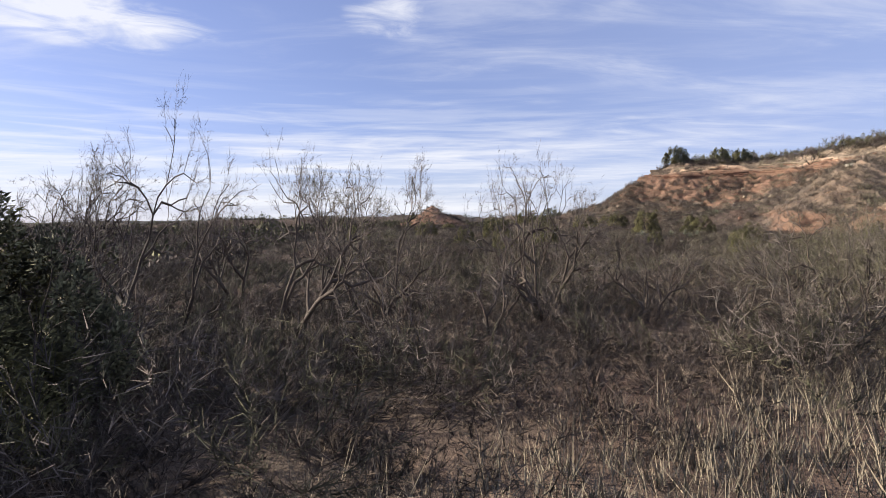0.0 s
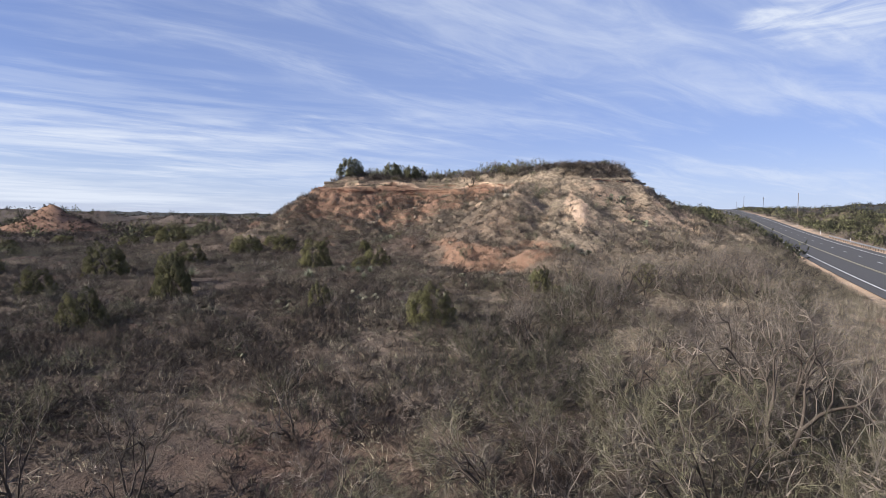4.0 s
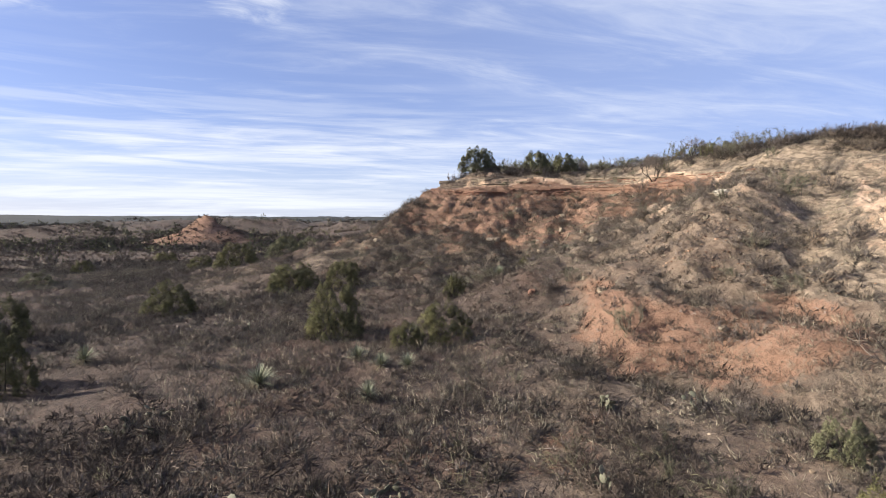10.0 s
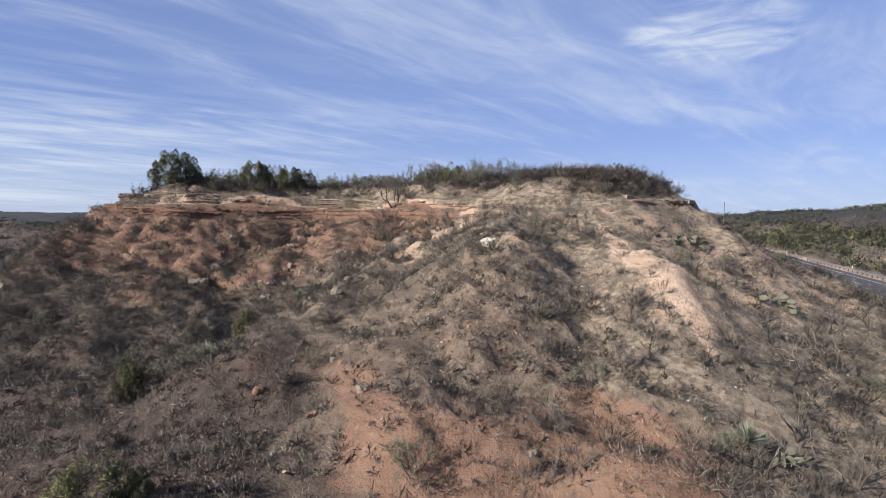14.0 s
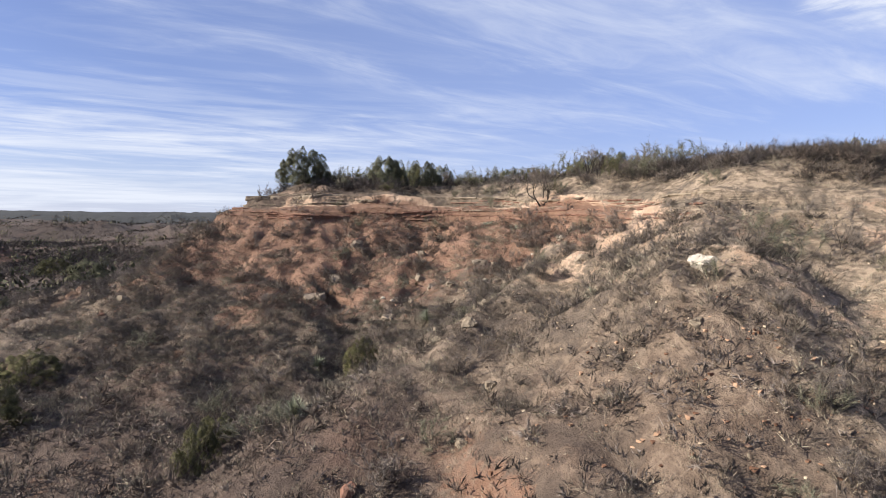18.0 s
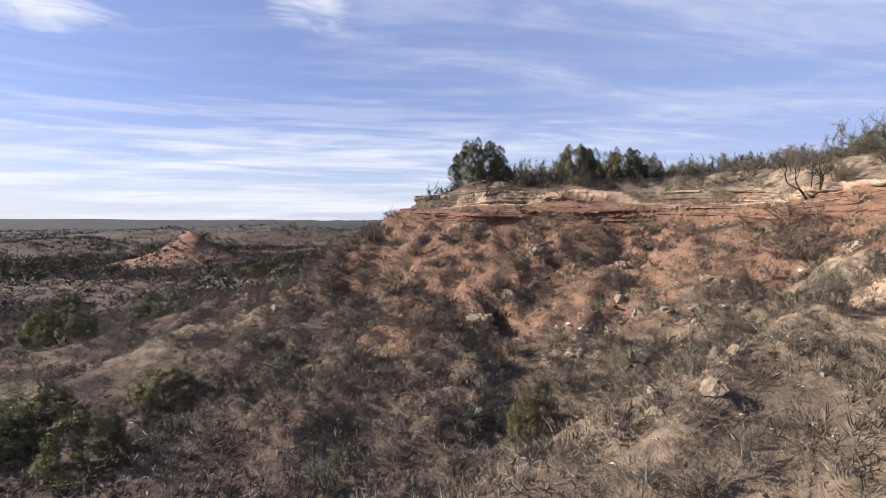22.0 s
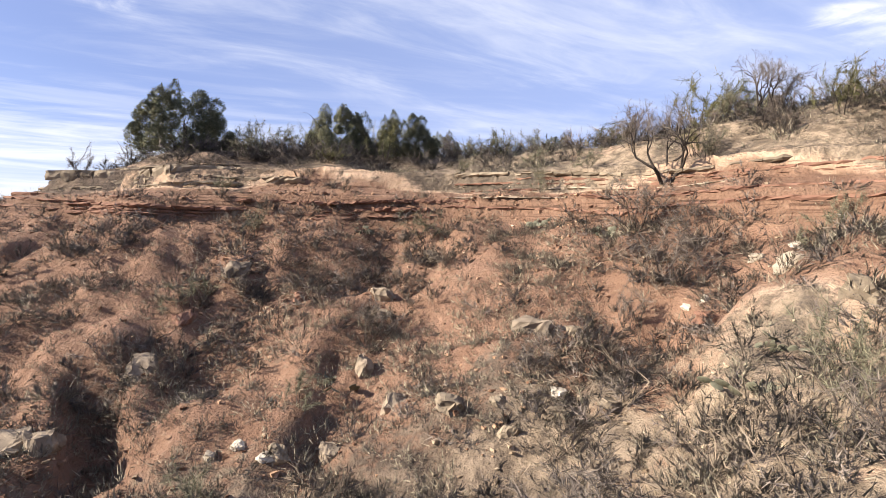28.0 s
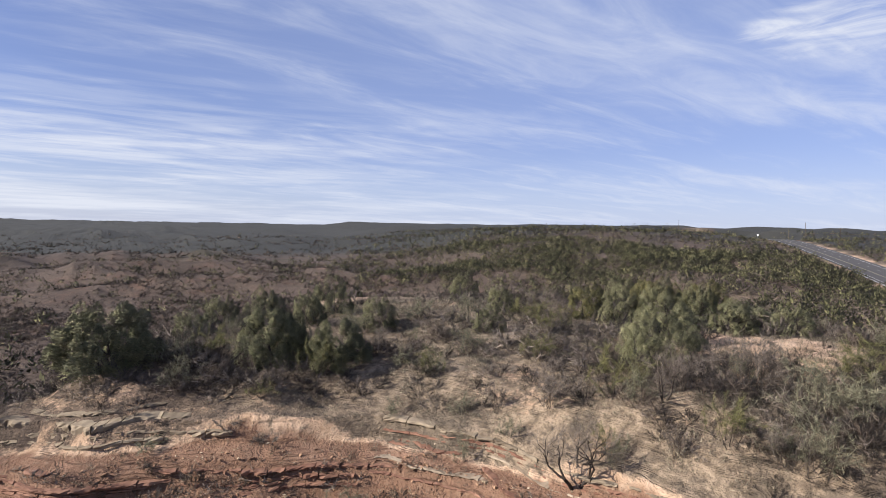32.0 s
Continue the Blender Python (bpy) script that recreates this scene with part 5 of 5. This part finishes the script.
def flat_turf(x, y):
    d = edge_distance(x, y)
    return open_ground(x, y) * step(24, 40, d) * step(14, 20, -road_frame(x, y)[1]) * (0.15 + 0.85 * step(-0.45, 0.25, fbm(x, y, 4.0, 3, 100)))


clumps("flat_grass", "grey-brown bunch grass over the flat", GRASS_GREY, 40000, 37, flat_turf, 28, 0.28, 0.75, 0.0100, (-34, 46, 14, 122))
clumps("low_scrub", "low dark scrub in rounded clumps", SCRUB, 20000, 34, lambda x, y: open_ground(x, y) * (0.3 + 0.7 * step(0, 25, edge_distance(x, y))) * step(-0.4, 0.35, fbm(x, y, 7, 3, 97)) * step(0.8, 2.0, np.abs(edge_distance(x, y))), 32, 0.3, 0.85, 0.0105, HILL_BOX, "scrub")


# ---- farther brush, too far to tell apart ----
def brush(name, label, mat, count, seed, keep, lo, hi, stems, twigs, wide, box, squat=0.8, long=(0.16, 0.40)):
    """Bushes of stems that fan out from the ground, each with twigs along it."""
    x, y, rng = scattered(count, seed, keep, box)
    n = len(x)
    size = (lo + (hi - lo) * rng.rand(n) ** 1.4)
    s = np.repeat(size, stems)[:, None]
    w = ball_ways(rng, n * stems, 0.30)
    foot = np.repeat(np.stack([x, y, terrain(x, y) - 0.05], -1), stems, 0) + rng.normal(0, 0.06, (n * stems, 3)) * s * [1, 1, 0]
    tip = foot + w * s * rng.uniform(0.55, 1.05, s.shape) * [1, 1, squat]
    k = twigs
    t = rng.uniform(0.30, 1.0, (n * stems * k, 1)) ** 0.8
    a, b = np.repeat(foot, k, 0), np.repeat(tip, k, 0)
    way = unit(np.repeat(w, k, 0) + rng.normal(0, 0.62, (n * stems * k, 3)))
    reach = np.repeat(s, k, 0) * rng.uniform(*long, t.shape)
    soup = joined(spikes(rng, foot, unit(tip - foot), np.linalg.norm(tip - foot, axis=1, keepdims=True), wide * 0.65), spikes(rng, a + (b - a) * t, way, reach, wide))
    tone = 0.6 * rng.rand(n) + 0.4 * np.clip(0.5 + 0.7 * fbm(x, y, 5.0, 3, seed), 0, 1)
    out = np.concatenate([w, np.repeat(w, k, 0) + 0.4 * way]) + [0, 0, 0.25]
    toned(name, label, mat, soup, np.concatenate([np.repeat(tone, stems), np.repeat(tone, stems * k)]), 3, "brush", np.repeat(out, 3, 0))


def juniper_stand(name, label, mat, count, seed, keep, lo, hi, lobes, sprays, box):
    """Junipers of pointed lobes, each a bundle of sprays."""
    x, y, rng = scattered(count, seed, keep, box)
    n = len(x)
    size = lo + (hi - lo) * rng.rand(n) ** 1.5
    s = np.repeat(size, lobes)[:, None]
    w = ball_ways(rng, n * lobes)
    c = np.repeat(np.stack([x, y, terrain(x, y) - 0.1], -1), lobes, 0) + w * s * rng.uniform(0.3, 1.0, s.shape) * [0.46, 0.46, 0.50] + [0, 0, 0.12] * s
    k = sprays
    d = unit(rng.normal(0, 1, (n * lobes * k, 3)))
    s2 = np.repeat(s, k, 0)
    at = np.repeat(c, k, 0) + d * s2 * [0.15, 0.15, 0.20]
    way = unit(d * 0.8 + np.repeat(w, k, 0) * 0.3 + [0, 0, 0.45])
    soup = spikes(rng, at, way, s2 * rng.uniform(0.10, 0.20, (len(at), 1)), 0.034 * s2 * math.sqrt(56 / (lobes * k)))
    out = np.repeat(w, k, 0) * 0.8 + d * 0.6 + [0, 0, 0.2]
    toned(name, label, mat, soup, rng.rand(n), 3 * lobes * k, "bushes", np.repeat(out, 3, 0))


def outside(x, y):
    near = (x > -16) & (x < 92) & (y > 2) & (y < 120)
    return np.where(near, 0.0, 1.0) * open_ground(x, y)


def thin(x, y, reach):
    return np.clip(1 - np.hypot(x - 40, y - 70) / reach, 0, 1) ** 1.5


NEAR_BOX, BOX = (-150, 250, 30, 330), (-420, 620, -60, 760)


def beyond(x, y):
    return np.where((x > NEAR_BOX[0]) & (x < NEAR_BOX[1]) & (y > NEAR_BOX[2]) & (y < NEAR_BOX[3]), 0.0, 1.0) * outside(x, y)


def patches(x, y):
    return 0.12 + 0.88 * step(-0.35, 0.45, fbm(x, y, 26, 4, 98))


def groves(x, y):
    return 0.30 + 0.70 * step(-0.55, 0.25, fbm(x, y, 34, 4, 99))


brush("plain_scrub", "dark brush dotted over the valley floor", BRUSH_DARK, 100000, 51, lambda x, y: outside(x, y) * patches(x, y) * (1 - 0.6 * upland(x, y)) * thin(x, y, 420), 0.5, 2.0, 5, 3, 0.095, NEAR_BOX, 0.65)
brush("plain_grey_scrub", "grey brush dotted over the valley floor", BRUSH, 64000, 69, lambda x, y: outside(x, y) * patches(x, y) * (1 - 0.6 * upland(x, y)) * thin(x, y, 420), 0.4, 1.4, 5, 3, 0.070, NEAR_BOX, 0.65)
brush("far_scrub", "dark brush spread over the distant plain", BRUSH_DARK, 70000, 54, lambda x, y: beyond(x, y) * patches(x, y) * thin(x, y, 900) * 0.7, 1.2, 3.8, 5, 3, 0.20, BOX, 0.6)
juniper_stand("upland_junipers", "olive-green junipers crowding the upland", JUNIPER_FAR, 90000, 52, lambda x, y: outside(x, y) * (0.07 + 0.93 * upland(x, y)) * groves(x, y) * thin(x, y, 500) ** 0.5 * (0.8 - 0.25 * step(10, 20, road_frame(x, y)[1]) * step(110, 60, road_frame(x, y)[1])), 1.6, 4.6, 7, 6, NEAR_BOX)
juniper_stand("far_junipers", "scattered olive junipers on the far upland", JUNIPER_FAR, 90000, 55, lambda x, y: beyond(x, y) * (0.06 + 0.94 * upland(x, y)) * groves(x, y) * thin(x, y, 900), 2.2, 4.6, 4, 7, BOX)
brush("upland_brush", "grey mesquite brush among the junipers", BRUSH, 26000, 59, lambda x, y: outside(x, y) * upland(x, y) * (1 - 0.6 * groves(x, y)) * thin(x, y, 400), 1.0, 2.4, 8, 6, 0.032, NEAR_BOX)
brush("thicket_brush", "grey mesquite brush along the road", BRUSH, 9000, 53, lambda x, y: open_ground(x, y) * step(-34, -20, road_frame(x, y)[1]) * step(70, 45, road_frame(x, y)[1]) * outside(x, y) * 0.7, 1.2, 2.6, 9, 7, 0.022, (60, 330, -40, 260))


def back_of_bluff(x, y):
    d = edge_distance(x, y)
    bare = step(3.0, 5.0, np.hypot((x - 72.0) * 0.6, y - 86.0))
    return bare * step(-4, -8, d) * step(-0.45, 0.2, fbm(x, y, 9, 3, 83)) + step(80, 20, d) * step(0, 8, d) * step(80, 100, y + 0.3 * x - 20) * step(-0.5, 0.3, fbm(x, y, 14, 3, 84)) * open_ground(x, y)


brush("plateau_brush", "tangled grey brush behind the bluff's edge", BRUSH, 11000, 56, back_of_bluff, 0.8, 2.2, 8, 6, 0.026, (40, 150, 66, 190))


def clear_of_start(x, y):
    near = np.min([np.hypot(x - a, y - b) for a, b in ((1, 0), (1.6, 3), (2.4, 6), (4.5, 9.8), (8, 14), (13, 20))], 0)
    right = road_frame(x, y)[1]
    return np.where(near > 2.4, 1.0, 0.0) * step(27, 15, -right) * step(8.0, 9.6, -right) * step(-0.7, 0.3, fbm(x, y, 6, 3, 85))


brush("understorey", "dark tangled undergrowth below the mesquites", BRUSH_DARK, 3400, 36, lambda x, y: step(30, 16, -road_frame(x, y)[1]) * step(8.0, 9.6, -road_frame(x, y)[1]), 0.4, 1.1, 9, 8, 0.0065, (-24, 46, 2, 44))
brush("near_tangle", "tangle of bare twigs below the mesquites", BRUSH_DARK, 1700, 66, lambda x, y: step(27, 15, -road_frame(x, y)[1]) * step(8.0, 9.6, -road_frame(x, y)[1]), 0.5, 1.25, 12, 14, 0.0065, (-12, 26, 3, 24), 0.9, (0.10, 0.24))
brush("verge_brush", "dense bare brush between road and flat", BRUSH, 3200, 57, clear_of_start, 0.9, 2.2, 13, 30, 0.0055, (-26, 56, 4, 48), 0.95, (0.07, 0.20))
brush("verge_olive", "olive-tinged fine brush by the road", BRUSH_OLIVE, 4000, 58, lambda x, y: clear_of_start(x, y) * step(-0.5, 0.4, fbm(x, y, 11, 2, 86)), 0.9, 2.3, 13, 34, 0.0055, (-26, 56, 4, 48), 0.95, (0.07, 0.20))
brush("roadside_brush", "grey brush hiding the road's near edge", BRUSH, 2600, 60, lambda x, y: step(-14, -9, road_frame(x, y)[1]) * step(-4.5, -6, road_frame(x, y)[1]) * step(-45, -30, road_frame(x, y)[0]) * step(140, 90, road_frame(x, y)[0]), 0.9, 2.0, 10, 12, 0.014, (40, 190, 10, 130), 0.9)


# ---- brush on the hill and the near flat ----
def hillside(x, y):
    d = edge_distance(x, y)
    return open_ground(x, y) * step(26, 14, d) * step(1.2, 2.4, d) * (0.15 + 0.85 * step(-0.25, 0.35, fbm(x, y, 6, 3, 87)))


def rim_top(x, y):
    d = edge_distance(x, y)
    return step(-0.8, -2.0, d) * step(-11, -7, d) * (0.2 + 0.8 * step(-0.4, 0.3, fbm(x, y, 6, 3, 88)))


def near_flat(x, y):
    d = edge_distance(x, y)
    return open_ground(x, y) * step(13, 22, d) * step(16, 24, -road_frame(x, y)[1]) * (0.2 + 0.8 * step(-0.35, 0.35, fbm(x, y, 9, 3, 89))) * step(120, 112, y)


brush("hillside_brush", "small grey-brown bushes dotted over the slopes", BRUSH, 9000, 61, lambda x, y: hillside(x, y) * (0.5 + 0.3 * step(72, 77, y - 0.3 * (x - 42))), 0.30, 1.0, 11, 18, 0.0080, (24, 76, 46, 108), 0.85, (0.14, 0.32))
brush("hillside_dark_brush", "dark leafless bushes in the gullies", SCRUB, 9000, 62, lambda x, y: hillside(x, y) * (0.25 + 0.45 * step(72, 77, y - 0.3 * (x - 42))), 0.30, 1.1, 11, 18, 0.0085, (24, 76, 46, 108), 0.85, (0.14, 0.32))
brush("rim_dark_brush", "dark brush lining the bluff's top", BRUSH_DARK, 2600, 70, rim_top, 0.5, 1.35, 12, 14, 0.0125, (38, 90, 62, 112), 0.9)
brush("rim_brush", "grey brush lining the bluff's top", BRUSH, 3000, 63, rim_top, 0.5, 1.3, 12, 14, 0.0115, (38, 90, 62, 112), 0.9)
brush("crest_brush", "dense dark leafless brush over the shoulder of the bluff", BRUSH_DARK, 1700, 73, lambda x, y: step(-0.6, -1.8, edge_distance(x, y)) * (0.12 + 0.88 * step(-0.2, 0.3, fbm(x, y, 3.5, 3, 94))), 0.5, 1.5, 12, 18, 0.0085, (57, 82, 62, 84), 1.0, (0.12, 0.3))
brush("flat_brush", "dark low brush over the near flat", BRUSH_DARK, 17000, 64, near_flat, 0.30, 1.0, 7, 6, 0.0180, (-40, 72, 10, 120), 0.75, (0.2, 0.45))
brush("flat_grey_brush", "pale twiggy brush over the near flat", BRUSH, 16000, 65, lambda x, y: near_flat(x, y) * 0.8, 0.25, 0.70, 7, 6, 0.0165, (-40, 72, 24, 120), 0.75, (0.2, 0.45))
brush("flat_thicket", "waist-high dark brush on the flat below the road", BRUSH_DARK, 2600, 67, lambda x, y: step(16, 24, -road_frame(x, y)[1]) * step(18, 26, edge_distance(x, y)) * (0.15 + 0.85 * step(-0.3, 0.4, fbm(x, y, 8, 3, 91))), 0.6, 1.5, 12, 18, 0.008, (-28, 34, 14, 54), 0.85, (0.14, 0.32))
brush("flat_olive", "olive-tinged brush on the flat below the road", BRUSH_OLIVE, 1200, 68, lambda x, y: step(16, 24, -road_frame(x, y)[1]) * step(18, 26, edge_distance(x, y)) * (0.1 + 0.9 * step(-0.2, 0.4, fbm(x, y, 10, 3, 92))), 0.6, 1.5, 12, 18, 0.008, (-28, 34, 14, 60), 0.85, (0.14, 0.32))


def mid_flat(x, y):
    return np.where((x > -16) & (y < 114), 0.0, 1.0) * (0.25 + 0.75 * step(-0.4, 0.3, fbm(x, y, 11, 3, 93))) * step(6, 12, edge_distance(x, y)) * step(15, 11, np.hypot(x + 3.3, y - 182) * -1 + 26)


brush("mid_scrub", "dark low brush on the flat before the small butte", BRUSH_DARK, 19000, 71, mid_flat, 0.4, 1.4, 6, 4, 0.034, (-75, 62, 60, 205), 0.7, (0.2, 0.5))
brush("mid_grey_scrub", "grey low brush on the flat before the small butte", BRUSH, 15000, 72, mid_flat, 0.3, 1.0, 5, 4, 0.032, (-75, 62, 60, 205), 0.7, (0.2, 0.5))

# ---- the highway ----
def ribbon(name, left, right, lo, hi, lift, mat, parent=None, label="", every=3.0):
    """A strip along the road between two offsets from its near edge line."""
    s = np.arange(lo, hi + 0.01, min(every, hi - lo))
    rows = []
    for off in (left, right):
        x, y = road_point(s, off)
        rows.append(np.stack([x, y, road_height(s) + lift], -1))
    n = len(s)
    top = np.stack(rows, 1).reshape(-1, 3)
    low = top - [0, 0, max(0.003, lift * 0.9)]
    i = np.arange(n - 1) * 2
    faces = np.concatenate([np.stack([i, i + 1, i + 3, i + 2], -1), np.stack([i, i + 2, i + 2 + 2 * n, i + 2 * n], -1), np.stack([i + 1, i + 1 + 2 * n, i + 3 + 2 * n, i + 3], -1)])
    return part(name, mesh_of(name, np.concatenate([top, low]), faces), mat, parent, label)


road = ribbon("road", -1.3, 12.4, -330, 900, 0.05, ASPHALT)
tagged(road, "worn dark grey asphalt highway with three lanes", "road", kind="structure")
for off in (0.0, 10.6):
    ribbon("edge_line", off - 0.07, off + 0.07, -330, 640, 0.058, WHITE_LINE, road)
for off in (3.68, 3.92):
    ribbon("centre_line", off - 0.06, off + 0.06, -330, 640, 0.058, YELLOW_LINE, road)
for k in range(75):
    ribbon("lane_dash", 7.1, 7.24, -280 + 12.2 * k, -277 + 12.2 * k, 0.058, WHITE_LINE, road)


def guard_rail(lo, hi, off):
    thing = tagged(new("guard_rail"), "galvanised guard rail on short posts beside the highway", "guard rail")
    s = np.arange(lo, hi, 1.9)
    x, y = road_point(s, off)
    z = road_height(s)
    prof = np.array([(0.0, 0.42), (0.05, 0.47), (0.05, 0.53), (0.0, 0.57), (0.05, 0.61), (0.05, 0.67), (0.0, 0.72)])
    rows = []
    for dx, dz in prof:
        px, py = road_point(s, off - 0.10 - dx)
        rows.append(np.stack([px, py, z + dz], -1))
    v, n, m = np.stack(rows, 1).reshape(-1, 3), len(s), len(prof)
    f = [[i * m + j, i * m + j + 1, (i + 1) * m + j + 1, (i + 1) * m + j] for i in range(n - 1) for j in range(m - 1)]
    rail = part("rail", mesh_of("rail", v, f), STEEL, thing)
    rail.modifiers.new("thick", "SOLIDIFY").thickness = 0.006
    bm = bmesh.new()
    bmesh.ops.create_cube(bm, size=1.0)
    bmesh.ops.scale(bm, vec=(0.15, 0.12, 0.95), verts=bm.verts)
    bmesh.ops.bevel(bm, geom=bm.edges[:], offset=0.012, segments=1, affect="EDGES")
    me = bpy.data.meshes.new("post")
    bm.to_mesh(me)
    bm.free()
    for i in range(n):
        ob = part("post", me, POLE_WOOD, thing)
        ob.matrix_basis = pose(x[i], y[i], z[i] + 0.22, 0, 0, math.degrees(ROAD_TURN))


guard_rail(14, 92, 13.2)
guard_rail(120, 200, -2.4)


def delineator(along, off):
    thing = tagged(new("marker_post"), "slim white roadside marker post", "marker post", "marker posts")
    x, y = road_point(along, off)
    v, f = tubes([((0, 0, -0.3), (0, 0, 1.05), 0.045, 0.045), ((0, 0, 1.05), (0, 0, 1.09), 0.045, 0.02)], 6)
    part("post", mesh_of("post", v, f), WHITE_PAINT, thing)
    bm = bmesh.new()
    bmesh.ops.create_cube(bm, size=1.0)
    bmesh.ops.scale(bm, vec=(0.02, 0.10, 0.16), verts=bm.verts)
    ob = part("reflector", bm, WHITE_PAINT, thing)
    ob.location = (-0.05, 0, 0.95)
    thing.matrix_basis = pose(float(x), float(y), float(road_height(along)), 0, 0, math.degrees(ROAD_TURN))


for along, off in ((108, 13.8), (71, 13.8), (38, 14.0), (30, 14.6), (30, -2.6), (75, -2.6), (150, 13.8)):
    delineator(along, off)


def utility_pole(x, y, high, cross):
    thing = tagged(new("utility_pole"), "dark timber utility pole by the highway", "pole", "utility poles")
    v, f = tubes([((0, 0, -0.5), (0, 0, high), 0.17, 0.11)], 8)
    part("pole", mesh_of("pole", v, f, True), POLE_WOOD, thing)
    if cross:
        v, f = tubes([((-1.2, 0, high - 0.6), (1.2, 0, high - 0.6), 0.07, 0.07)], 4)
        part("crossarm", mesh_of("crossarm", v, f), POLE_WOOD, thing)
        for dx in (-1.05, -0.45, 0.45, 1.05):
            v, f = tubes([((dx, 0, high - 0.55), (dx, 0, high - 0.36), 0.05, 0.035)], 6)
            part("insulator", mesh_of("insulator", v, f), WHITE_PAINT, thing)
    thing.matrix_basis = pose(x, y, on_ground(x, y, 0), 0, 0, 118)


for along, off, high, cross in ((228, 26, 12, False), (410, 26, 12, False), (585, 26, 12, False), (350, 29, 9, True), (470, 30, 11, False), (560, -40, 12, False), (680, 26, 12, False)):
    x, y = road_point(along, off)
    utility_pole(float(x), float(y), high, cross)


def road_sign(along, off):
    thing = tagged(new("road_sign"), "small white road sign on a thin steel post", "sign")
    x, y = road_point(along, off)
    v, f = tubes([((0, 0, -0.4), (0, 0, 2.9), 0.035, 0.035)], 6)
    part("post", mesh_of("post", v, f), STEEL, thing)
    bm = bmesh.new()
    bmesh.ops.create_cube(bm, size=1.0)
    bmesh.ops.scale(bm, vec=(0.02, 0.9, 1.1), verts=bm.verts)
    bmesh.ops.bevel(bm, geom=[e for e in bm.edges if abs((e.verts[0].co - e.verts[1].co).x) > 0.01], offset=0.08, segments=2, affect="EDGES")
    part("panel", bm, WHITE_PAINT, thing).location = (-0.05, 0, 2.5)
    thing.matrix_basis = pose(float(x), float(y), float(road_height(along)), 0, 0, math.degrees(ROAD_TURN))


road_sign(390, -4.5)
